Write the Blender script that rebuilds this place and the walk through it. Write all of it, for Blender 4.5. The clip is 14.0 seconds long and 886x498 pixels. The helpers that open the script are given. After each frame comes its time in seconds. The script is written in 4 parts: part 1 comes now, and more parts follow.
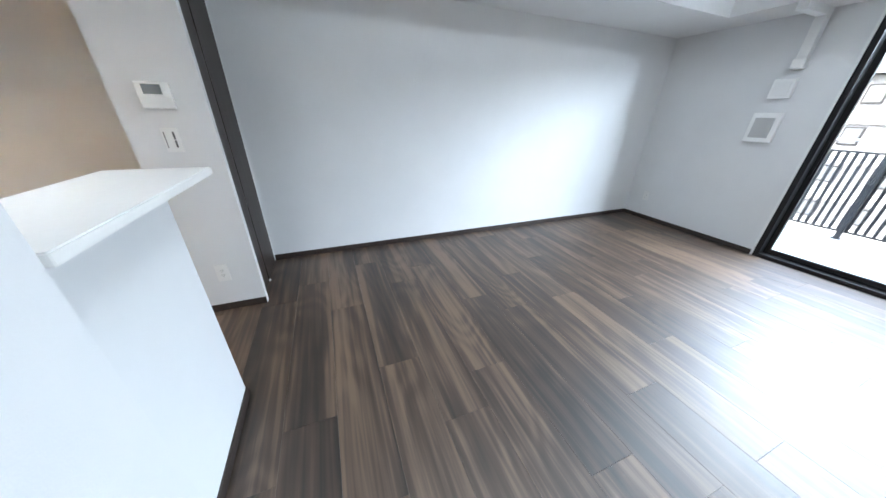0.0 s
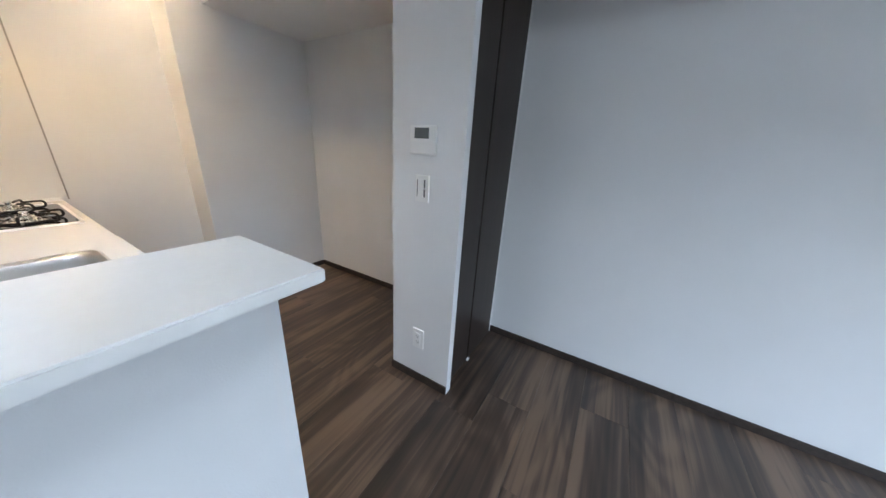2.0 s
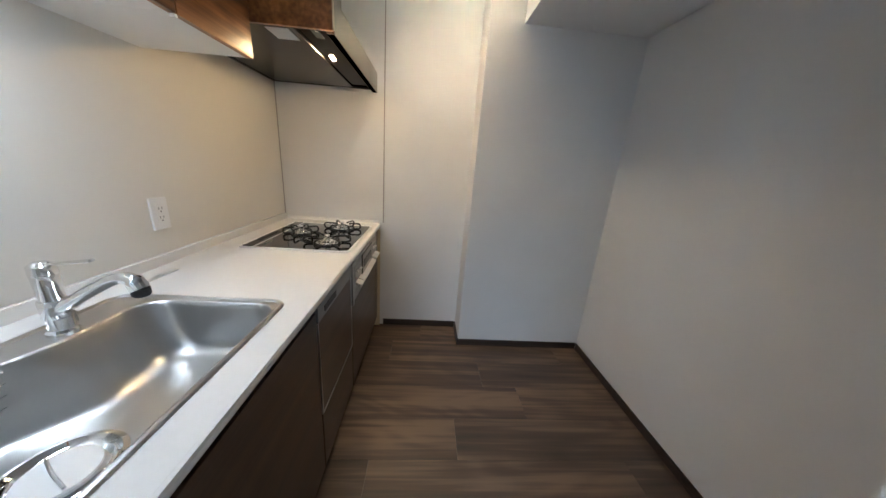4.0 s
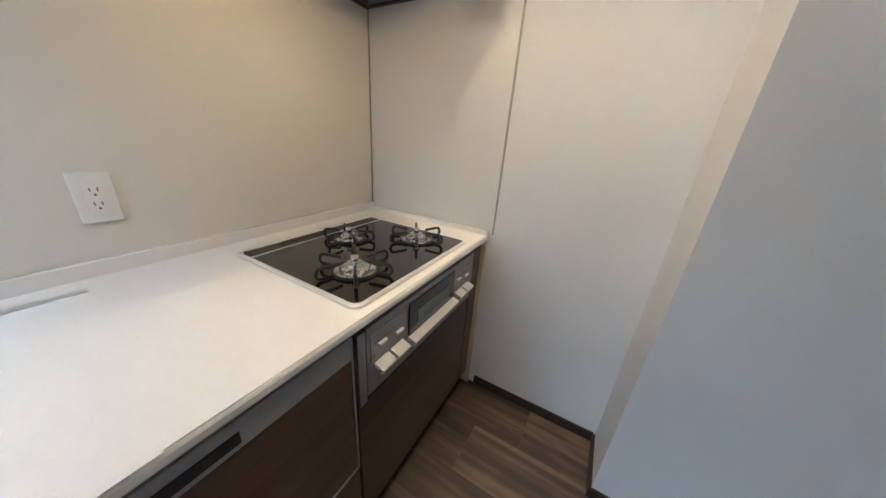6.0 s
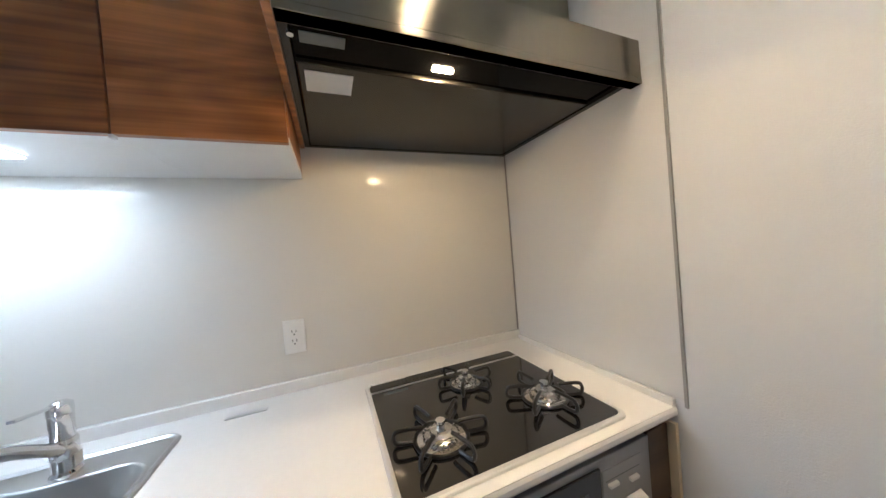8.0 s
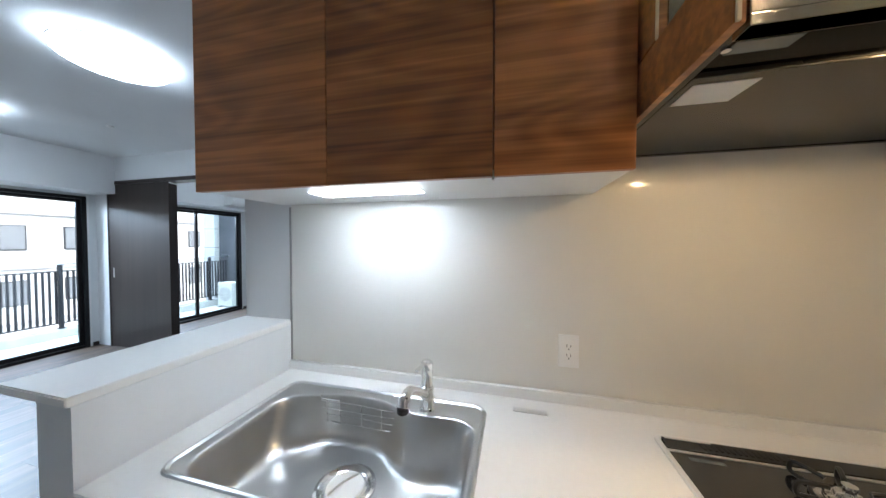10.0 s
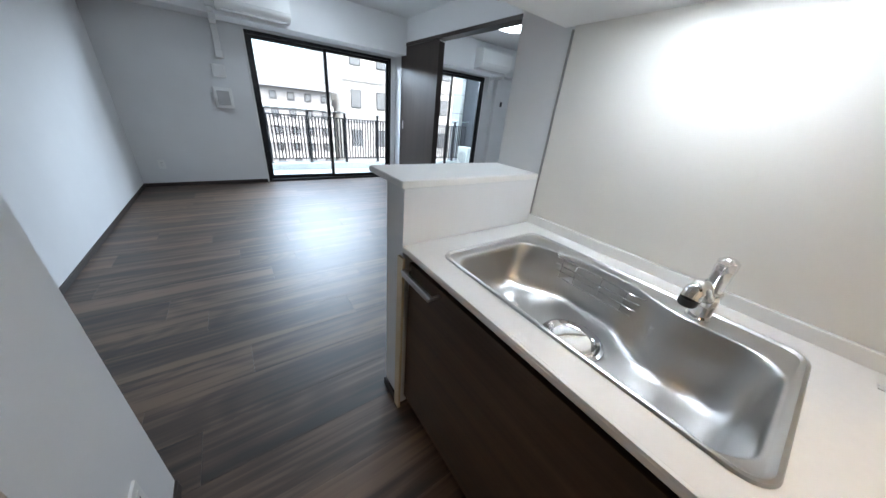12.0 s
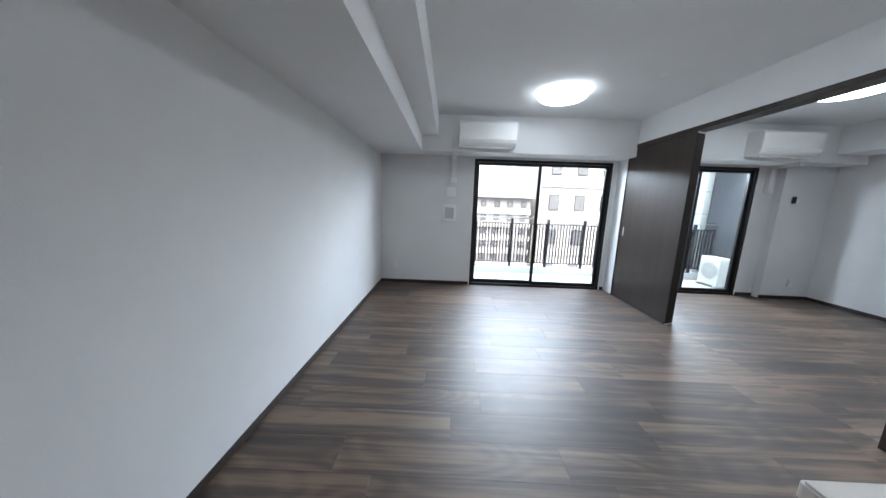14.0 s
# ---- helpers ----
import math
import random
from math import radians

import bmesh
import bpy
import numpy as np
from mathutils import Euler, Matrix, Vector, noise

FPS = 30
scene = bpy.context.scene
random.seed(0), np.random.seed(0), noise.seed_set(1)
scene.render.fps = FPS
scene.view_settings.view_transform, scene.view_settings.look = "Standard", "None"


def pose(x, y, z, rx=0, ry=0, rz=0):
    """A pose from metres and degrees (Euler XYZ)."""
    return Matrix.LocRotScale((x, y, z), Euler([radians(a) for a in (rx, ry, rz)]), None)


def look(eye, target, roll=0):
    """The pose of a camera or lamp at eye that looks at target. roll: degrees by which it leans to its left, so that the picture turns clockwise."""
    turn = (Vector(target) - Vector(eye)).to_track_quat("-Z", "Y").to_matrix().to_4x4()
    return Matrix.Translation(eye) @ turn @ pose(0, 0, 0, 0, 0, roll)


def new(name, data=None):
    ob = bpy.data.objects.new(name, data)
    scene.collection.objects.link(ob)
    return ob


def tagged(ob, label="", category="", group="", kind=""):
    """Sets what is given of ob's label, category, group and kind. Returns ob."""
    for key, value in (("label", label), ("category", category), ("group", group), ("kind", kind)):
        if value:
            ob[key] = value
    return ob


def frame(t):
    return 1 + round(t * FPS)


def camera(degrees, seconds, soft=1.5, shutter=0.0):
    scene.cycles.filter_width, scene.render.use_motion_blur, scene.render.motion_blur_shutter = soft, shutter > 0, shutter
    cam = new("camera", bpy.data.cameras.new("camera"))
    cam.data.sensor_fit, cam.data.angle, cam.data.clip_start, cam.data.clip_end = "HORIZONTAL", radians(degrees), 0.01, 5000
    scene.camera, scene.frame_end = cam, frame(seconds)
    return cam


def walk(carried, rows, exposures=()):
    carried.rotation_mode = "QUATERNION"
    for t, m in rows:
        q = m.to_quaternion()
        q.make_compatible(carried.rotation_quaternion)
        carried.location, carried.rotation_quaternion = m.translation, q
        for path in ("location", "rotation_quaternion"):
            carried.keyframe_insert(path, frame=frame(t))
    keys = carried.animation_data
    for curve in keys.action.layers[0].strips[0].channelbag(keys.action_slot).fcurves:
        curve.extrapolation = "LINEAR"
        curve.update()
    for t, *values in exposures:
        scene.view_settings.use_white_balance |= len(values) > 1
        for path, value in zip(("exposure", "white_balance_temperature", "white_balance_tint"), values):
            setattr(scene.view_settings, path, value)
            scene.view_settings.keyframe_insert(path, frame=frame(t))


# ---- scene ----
cam = camera(115.2, 14.0)
PATH = [
    (0, (2.702, 2.820, 1.256), (1.036, 3.500, 0.384), 1.3),
    (0.5, (2.482, 2.891, 1.256), (0.685, 3.286, 0.472), 4.0),
    (1, (2.238, 2.943, 1.254), (0.377, 3.011, 0.524), 2.7),
    (1.5, (2.002, 2.930, 1.275), (0.189, 2.471, 0.566), 2.6),
    (2, (1.764, 2.830, 1.270), (0.137, 1.876, 0.604), 3.5),
    (2.4, (1.564, 2.717, 1.285), (0.111, 1.480, 0.686), 3.6),
    (2.5, (1.537, 2.673, 1.269), (0.117, 1.379, 0.713), 2.9),
    (3, (1.329, 2.512, 1.288), (0.235, 0.934, 0.729), 3.2),
    (3.5, (1.262, 2.319, 1.298), (0.717, 0.497, 0.680), 4.0),
    (4, (1.168, 2.082, 1.298), (1.035, 0.170, 0.727), 4.3),
    (6.3, (1.104, 1.030, 1.209), (2.072, -0.529, 0.415), 2.1),
    (6.5, (1.108, 0.970, 1.191), (2.130, -0.528, 0.348), 0.3),
    (6.6, (1.101, 0.946, 1.196), (2.188, -0.523, 0.382), 0.1),
    (7, (1.062, 0.837, 1.236), (2.412, -0.476, 0.562), 0.3),
    (7.1, (1.057, 0.827, 1.272), (2.440, -0.475, 0.646), 1.2),
    (7.2, (1.034, 0.798, 1.278), (2.492, -0.472, 0.766), 0.5),
    (9.3, (1.063, 1.027, 1.465), (3.061, 1.091, 1.486), 0.1),
    (9.5, (1.078, 1.079, 1.473), (3.065, 1.303, 1.465), 0.2),
    (10, (1.083, 1.168, 1.441), (3.024, 1.648, 1.391), 0.1),
    (10.1, (1.108, 1.162, 1.454), (3.027, 1.709, 1.309), 0.1),
    (10.5, (1.120, 1.174, 1.399), (2.946, 1.879, 0.991), 1.8),
    (11, (1.137, 1.136, 1.295), (2.784, 1.903, 0.458), 4.1),
    (11.5, (1.126, 1.197, 1.269), (2.572, 2.181, 0.299), 5.7),
    (11.9, (1.101, 1.340, 1.266), (2.271, 2.692, 0.371), 6.6),
    (12, (1.076, 1.375, 1.283), (2.169, 2.807, 0.413), 5.8),
    (12.5, (1.039, 1.573, 1.300), (1.771, 3.299, 0.602), 4.7),
    (13, (1.031, 1.737, 1.323), (1.453, 3.618, 0.790), 4.3),
    (13.2, (1.037, 1.820, 1.341), (1.332, 3.753, 0.919), 4.0),
    (13.5, (1.066, 1.938, 1.367), (1.158, 3.899, 0.985), 3.2),
    (13.6, (1.071, 1.987, 1.367), (1.132, 3.951, 0.995), 2.9),
    (14, (1.101, 2.179, 1.361), (1.068, 4.151, 1.030), 2.0),
]
EXPOSURES = [(0.0, 4.55, 6300, 12), (1.0, 4.17, 6350, 13), (2.0, 4.08, 6050, 13), (2.6, 3.95, 5880, 13), (3.2, 3.75, 5750, 11), (4.0, 3.75, 5850, 10), (6.5, 3.88, 5500, 10), (7.2, 3.92, 5500, 10), (9.5, 3.85, 5800, 10), (11.0, 3.68, 5950, 10), (12.5, 3.78, 6300, 13), (14.0, 3.84, 6500, 14)]
walk(cam, [(t, look(eye, target, roll)) for t, eye, target, roll in PATH], EXPOSURES)
SKY, DAY, LAMP, HOODLAMP, UNDERLAMP, DOWNLAMP = 0.07, 19.0, 1.45, 100.0, 2.9, 60.0

# ---- world and light ----
world = bpy.data.worlds.new("sky")
scene.world = world
world.use_nodes = True
wn = world.node_tree
sky = wn.nodes.new("ShaderNodeTexSky")
sky.sky_type = "NISHITA"
sky.sun_disc = False
sky.sun_elevation, sky.sun_rotation = radians(48), radians(200)
sky.air_density, sky.dust_density = 1.0, 4.0
wn.nodes["Background"].inputs["Strength"].default_value = SKY
wn.links.new(sky.outputs[0], wn.nodes["Background"].inputs["Color"])

sun_data = bpy.data.lights.new("sun", "SUN")
sun_data.energy, sun_data.angle, sun_data.color = 0.5, radians(12), (1.0, 0.96, 0.9)
sun = new("sun", sun_data)
sun.matrix_world = look((-6, -14, 20), (0, 0, 0))


# the sky's light at the two balcony openings, under the slab above
for name, x, width, watts in (("sky_light_1", 2.45, 2.1, DAY), ("sky_light_2", 5.05, 1.5, DAY * 0.95)):
    sl = bpy.data.lights.new(name, "AREA")
    sl.shape, sl.size, sl.size_y, sl.energy, sl.color = "RECTANGLE", width, 0.5, watts, (0.74, 0.88, 1.0)
    new(name, sl).matrix_world = look((x, 7.98, 2.36), (x - 0.9, 3.6, 0.9))


# ---- materials ----
def material(name, color, rough=0.6, metal=0.0, vary=0.06, scale=4.0, bump=0.0, bump_scale=200.0, stretch=(1, 1, 1), coat=0.0, island=0.0, rough_vary=0.0):
    m = bpy.data.materials.new(name)
    m.use_nodes = True
    t = m.node_tree
    b = t.nodes["Principled BSDF"]
    b.inputs["Roughness"].default_value = rough
    b.inputs["Metallic"].default_value = metal
    b.inputs["Coat Weight"].default_value = coat
    b.inputs["Coat Roughness"].default_value = 0.08
    geo = t.nodes.new("ShaderNodeNewGeometry")
    mp = t.nodes.new("ShaderNodeMapping")
    mp.inputs["Scale"].default_value = stretch
    t.links.new(geo.outputs["Position"], mp.inputs["Vector"])
    big = t.nodes.new("ShaderNodeTexNoise")
    big.inputs["Scale"].default_value, big.inputs["Detail"].default_value = scale, 6
    t.links.new(mp.outputs[0], big.inputs["Vector"])
    ramp = t.nodes.new("ShaderNodeValToRGB")
    ramp.color_ramp.elements[0].position, ramp.color_ramp.elements[1].position = 0.3, 0.7
    ramp.color_ramp.elements[0].color = (*[c * (1 - vary) for c in color], 1)
    ramp.color_ramp.elements[1].color = (*[min(1, c * (1 + vary)) for c in color], 1)
    t.links.new(big.outputs["Fac"], ramp.inputs["Fac"])
    t.links.new(ramp.outputs[0], b.inputs["Base Color"])
    if rough_vary:
        r = t.nodes.new("ShaderNodeMapRange")
        r.inputs["To Min"].default_value, r.inputs["To Max"].default_value = rough - rough_vary, rough + rough_vary
        t.links.new(big.outputs["Fac"], r.inputs["Value"])
        t.links.new(r.outputs[0], b.inputs["Roughness"])
    if bump:
        fine = t.nodes.new("ShaderNodeTexNoise")
        fine.inputs["Scale"].default_value, fine.inputs["Detail"].default_value = bump_scale, 4
        t.links.new(mp.outputs[0], fine.inputs["Vector"])
        bn = t.nodes.new("ShaderNodeBump")
        bn.inputs["Strength"].default_value, bn.inputs["Distance"].default_value = bump, 0.002
        t.links.new(fine.outputs["Fac"], bn.inputs["Height"])
        t.links.new(bn.outputs[0], b.inputs["Normal"])
    return m


def wood(name, dark, light, rough, along, ring=18.0, per_piece=0.0, spread=0.35, tint=None, coat=0.0, broad_part=0.6, fine_part=0.55, figure=0.0):
    """Streaky wood with the grain along one axis; per_piece shifts tone and figure from piece to piece."""
    m = bpy.data.materials.new(name)
    m.use_nodes = True
    t = m.node_tree
    b = t.nodes["Principled BSDF"]
    b.inputs["Coat Weight"].default_value = coat
    b.inputs["Coat Roughness"].default_value = 0.52
    geo = t.nodes.new("ShaderNodeNewGeometry")
    info = t.nodes.new("ShaderNodeObjectInfo")
    shift = t.nodes.new("ShaderNodeVectorMath")
    shift.operation = "ADD"
    mul = t.nodes.new("ShaderNodeMath")
    mul.operation, mul.inputs[1].default_value = "MULTIPLY", 37.0 * (per_piece > 0)
    t.links.new(info.outputs["Random"], mul.inputs[0])
    comb = t.nodes.new("ShaderNodeCombineXYZ")
    for i in range(3):
        t.links.new(mul.outputs[0], comb.inputs[i])
    t.links.new(geo.outputs["Position"], shift.inputs[0])
    t.links.new(comb.outputs[0], shift.inputs[1])

    def streak(along_scale, across, detail, distort):
        mp = t.nodes.new("ShaderNodeMapping")
        s = [across, across, across]
        s[along] = along_scale
        mp.inputs["Scale"].default_value = s
        t.links.new(shift.outputs[0], mp.inputs["Vector"])
        n = t.nodes.new("ShaderNodeTexNoise")
        n.inputs["Scale"].default_value, n.inputs["Detail"].default_value, n.inputs["Distortion"].default_value = 1.0, detail, distort
        t.links.new(mp.outputs[0], n.inputs["Vector"])
        return n

    broad, fine, pore = streak(0.45, ring, 4, 0.5), streak(1.2, ring * 5, 6, 0.3), streak(8, ring * 22, 3, 0)
    mix = t.nodes.new("ShaderNodeMath")
    mix.operation, mix.inputs[1].default_value = "MULTIPLY_ADD", fine_part
    t.links.new(fine.outputs["Fac"], mix.inputs[0])
    half = t.nodes.new("ShaderNodeMath")
    half.operation, half.inputs[1].default_value = "MULTIPLY", broad_part
    t.links.new(broad.outputs["Fac"], half.inputs[0])
    t.links.new(half.outputs[0], mix.inputs[2])
    tone = t.nodes.new("ShaderNodeMath")
    tone.operation, tone.inputs[1].default_value = "MULTIPLY_ADD", per_piece
    t.links.new(info.outputs["Random"], tone.inputs[0])
    # cathedral figure: nested growth lines round slow swells of the grain
    swell = streak(0.8, ring * 0.34, 1, 0.35)
    lines = t.nodes.new("ShaderNodeMath")
    lines.operation, lines.inputs[1].default_value = "MULTIPLY", 75.0
    t.links.new(swell.outputs["Fac"], lines.inputs[0])
    wave = t.nodes.new("ShaderNodeMath")
    wave.operation = "SINE"
    t.links.new(lines.outputs[0], wave.inputs[0])
    added = t.nodes.new("ShaderNodeMath")
    added.operation, added.inputs[1].default_value = "MULTIPLY_ADD", figure
    t.links.new(wave.outputs[0], added.inputs[0])
    t.links.new(mix.outputs[0], added.inputs[2])
    t.links.new(added.outputs[0], tone.inputs[2])
    ramp = t.nodes.new("ShaderNodeValToRGB")
    mid = 0.575 + per_piece / 2
    ramp.color_ramp.elements[0].position, ramp.color_ramp.elements[1].position = mid - spread / 2, mid + spread / 2
    ramp.color_ramp.elements[0].color, ramp.color_ramp.elements[1].color = (*dark, 1), (*light, 1)
    if tint:
        e = ramp.color_ramp.elements.new(mid)
        e.color = (*tint, 1)
    t.links.new(tone.outputs[0], ramp.inputs["Fac"])
    t.links.new(ramp.outputs[0], b.inputs["Base Color"])
    r = t.nodes.new("ShaderNodeMapRange")
    r.inputs["To Min"].default_value, r.inputs["To Max"].default_value = rough - 0.06, rough + 0.1
    t.links.new(fine.outputs["Fac"], r.inputs["Value"])
    t.links.new(r.outputs[0], b.inputs["Roughness"])
    bn = t.nodes.new("ShaderNodeBump")
    bn.inputs["Strength"].default_value, bn.inputs["Distance"].default_value = 0.12, 0.001
    t.links.new(pore.outputs["Fac"], bn.inputs["Height"])
    t.links.new(bn.outputs[0], b.inputs["Normal"])
    return m


def glow(name, color, strength):
    m = bpy.data.materials.new(name)
    m.use_nodes = True
    b = m.node_tree.nodes["Principled BSDF"]
    b.inputs["Base Color"].default_value = (0.85, 0.85, 0.85, 1)
    b.inputs["Emission Color"].default_value = (*color, 1)
    b.inputs["Emission Strength"].default_value = strength
    return m


def clear_glass(name):
    m = bpy.data.materials.new(name)
    m.use_nodes = True
    t = m.node_tree
    t.nodes.remove(t.nodes["Principled BSDF"])
    out = t.nodes["Material Output"]
    tr, gl, mx, fr = (t.nodes.new(n) for n in ("ShaderNodeBsdfTransparent", "ShaderNodeBsdfGlossy", "ShaderNodeMixShader", "ShaderNodeLayerWeight"))
    tr.inputs["Color"].default_value = (0.94, 0.97, 0.96, 1)
    gl.inputs["Roughness"].default_value = 0.0
    fr.inputs["Blend"].default_value = 0.5
    pw, ad = t.nodes.new("ShaderNodeMath"), t.nodes.new("ShaderNodeMath")
    pw.operation, pw.inputs[1].default_value = "POWER", 5.0
    ad.operation, ad.inputs[1].default_value, ad.inputs[2].default_value = "MULTIPLY_ADD", 0.9, 0.035
    t.links.new(fr.outputs["Facing"], pw.inputs[0])
    t.links.new(pw.outputs[0], ad.inputs[0])
    t.links.new(ad.outputs[0], mx.inputs[0])
    t.links.new(tr.outputs[0], mx.inputs[1])
    t.links.new(gl.outputs[0], mx.inputs[2])
    t.links.new(mx.outputs[0], out.inputs["Surface"])
    return m


M_WALL = material("white_wallpaper", (0.73, 0.735, 0.74), 0.85, vary=0.02, scale=3, bump=0.35, bump_scale=260)
M_CEIL = material("white_ceiling_paper", (0.78, 0.785, 0.79), 0.9, vary=0.02, scale=2, bump=0.25, bump_scale=220)
M_PANEL = material("glossy_kitchen_panel", (0.72, 0.70, 0.65), 0.45, vary=0.015, scale=1.5, coat=0.35)
M_PANEL_W = material("white_glossy_panel", (0.70, 0.695, 0.685), 0.28, vary=0.015, scale=1.5, coat=0.15)
M_SEAM = material("grey_joint_trim", (0.33, 0.32, 0.31), 0.45, 0.3)
M_FLOOR = wood("plank_floor", (0.018, 0.0104, 0.0065), (0.16, 0.102, 0.065), 0.47, 0, ring=8, per_piece=0.045, figure=0.028, spread=0.28, tint=(0.06, 0.0352, 0.0215), broad_part=0.72, fine_part=0.46, coat=0.65)
M_UNDER = material("floor_underlay", (0.03, 0.022, 0.018), 0.8)
M_BASE = wood("dark_baseboard", (0.02, 0.0135, 0.011), (0.05, 0.035, 0.028), 0.45, 0, ring=40)
M_DOOR = wood("dark_door_wood", (0.017, 0.0125, 0.0108), (0.048, 0.035, 0.029), 0.38, 2, ring=15, spread=0.75)
M_DOOR.node_tree.nodes["Principled BSDF"].inputs["Specular IOR Level"].default_value = 0.25
M_WALNUT = wood("walnut_cabinet", (0.14, 0.052, 0.0165), (0.55, 0.225, 0.071), 0.3, 1, ring=13, spread=0.44, tint=(0.33, 0.128, 0.0395), per_piece=0.11, figure=0.05, broad_part=0.52, fine_part=0.63)
M_LOWER = wood("dark_walnut_cabinet", (0.024, 0.0145, 0.009), (0.115, 0.069, 0.042), 0.34, 1, ring=14, spread=0.5, per_piece=0.04)
M_COUNTER = material("white_worktop", (0.8, 0.795, 0.775), 0.22, vary=0.012, scale=60)
M_CAP = material("white_counter_cap", (0.8, 0.795, 0.775), 0.42, vary=0.012, scale=60)
M_WHITE = material("white_plastic", (0.8, 0.8, 0.79), 0.35, vary=0.02)
M_ACWHITE = material("white_ac_plastic", (0.88, 0.88, 0.87), 0.25, vary=0.015)
M_CREAM = material("cream_edge_board", (0.62, 0.52, 0.36), 0.5, vary=0.06, scale=20)
M_STEEL = material("brushed_steel", (0.66, 0.65, 0.63), 0.26, 1.0, vary=0.05, scale=6, stretch=(30, 1, 1), rough_vary=0.06)
M_HOODSTEEL = material("brushed_hood_steel", (0.25, 0.232, 0.185), 0.2, 1.0, vary=0.03, scale=3, stretch=(5, 2, 200))
hs = M_HOODSTEEL.node_tree
hs.nodes["Principled BSDF"].inputs["Anisotropic"].default_value = 0.95
vert = hs.nodes.new("ShaderNodeCombineXYZ")
vert.inputs["Z"].default_value = 1.0
hs.links.new(vert.outputs[0], hs.nodes["Principled BSDF"].inputs["Tangent"])
M_SINK = material("sink_steel", (0.56, 0.555, 0.545), 0.33, 1.0, vary=0.05, scale=5, bump=0.03, bump_scale=300, rough_vary=0.05)
M_CHROME = material("chrome", (0.8, 0.8, 0.8), 0.06, 1.0, vary=0.01)
M_ALU = material("silver_metal", (0.66, 0.66, 0.66), 0.3, 1.0, vary=0.03)
M_STOVEFRONT = material("satin_stove_front", (0.36, 0.355, 0.35), 0.38, 0.85, vary=0.04, scale=8)
M_LEVER = material("pale_satin_lever", (0.72, 0.71, 0.69), 0.35, 0.25, vary=0.03)
M_HOBRIM = material("pale_satin_rim", (0.74, 0.74, 0.73), 0.36, 0.55, vary=0.02)
M_HOBGLASS = material("black_hob_glass", (0.008, 0.008, 0.009), 0.05, vary=0.01, coat=0.6)
M_IRON = material("black_enamel", (0.012, 0.012, 0.012), 0.35, vary=0.1, bump=0.1)
M_HOODIN = material("dark_hood_metal", (0.022, 0.021, 0.02), 0.25, 0.3, vary=0.08)
M_BLACKSLOT = material("black_plastic", (0.015, 0.015, 0.016), 0.45, vary=0.05)
M_LAMPSTRIP = material("black_lamp_strip", (0.002, 0.002, 0.002), 0.06, vary=0.02)
M_LAMPSTRIP.node_tree.nodes["Principled BSDF"].inputs["Specular IOR Level"].default_value = 0.04
M_GREYPL = material("grey_plastic", (0.3, 0.3, 0.3), 0.45, vary=0.04)
M_VENT = material("pale_grey_plastic", (0.5, 0.5, 0.5), 0.5, vary=0.04)
M_SCREEN = material("grey_display", (0.11, 0.125, 0.125), 0.2, vary=0.03)
M_FRAME = material("black_window_frame", (0.014, 0.014, 0.015), 0.38, 0.4, vary=0.05)
M_GLASS = clear_glass("window_glass")
M_LAMP = glow("lamp_diffuser", (0.80, 0.92, 1.0), LAMP)
M_HOODLAMP = glow("hood_lamp", (1.0, 0.66, 0.31), HOODLAMP)
M_UNDERLAMP = glow("under_cabinet_lamp", (0.86, 0.94, 1.0), UNDERLAMP)
M_DOWN = glow("downlight_glow", (1.0, 0.72, 0.42), DOWNLAMP)
M_CONC = material("balcony_concrete", (0.62, 0.62, 0.6), 0.85, vary=0.08, scale=3, bump=0.4, bump_scale=60)
M_GREYWALL = material("grey_render", (0.06, 0.062, 0.07), 0.85, vary=0.06, scale=4, bump=0.4, bump_scale=80)
M_RAIL = material("dark_rail_metal", (0.04, 0.04, 0.045), 0.4, 0.6, vary=0.05)
M_ACOUT = material("ivory_metal", (0.56, 0.55, 0.51), 0.45, vary=0.03)
M_FACADE = [material("facade_" + n, c, 0.85, vary=0.06, scale=0.5, bump=0.2, bump_scale=8) for n, c in (("white", (0.45, 0.45, 0.445)), ("grey", (0.3, 0.3, 0.31)), ("beige", (0.38, 0.36, 0.33)))]
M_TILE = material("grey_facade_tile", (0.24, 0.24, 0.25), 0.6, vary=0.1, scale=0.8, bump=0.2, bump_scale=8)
M_WINFAR = material("far_window_glass", (0.14, 0.15, 0.165), 0.12, vary=0.1)
M_ROOF = material("grey_roof", (0.2, 0.2, 0.21), 0.7, vary=0.15, scale=2)
M_GROUND = material("asphalt_ground", (0.09, 0.09, 0.09), 0.9, vary=0.2, scale=0.4)
M_LABEL = material("white_sticker", (0.7, 0.7, 0.68), 0.5)
M_INK = material("grey_ink", (0.12, 0.12, 0.12), 0.6)
M_RED = material("red_mark", (0.45, 0.03, 0.02), 0.5)


# ---- helpers for building ----
ORIGIN = {}


def thing(name, at, label, category, group="", kind=""):
    e = new(name)
    e.location = at
    ORIGIN[e] = Vector(at)
    return tagged(e, label, category, group, kind)


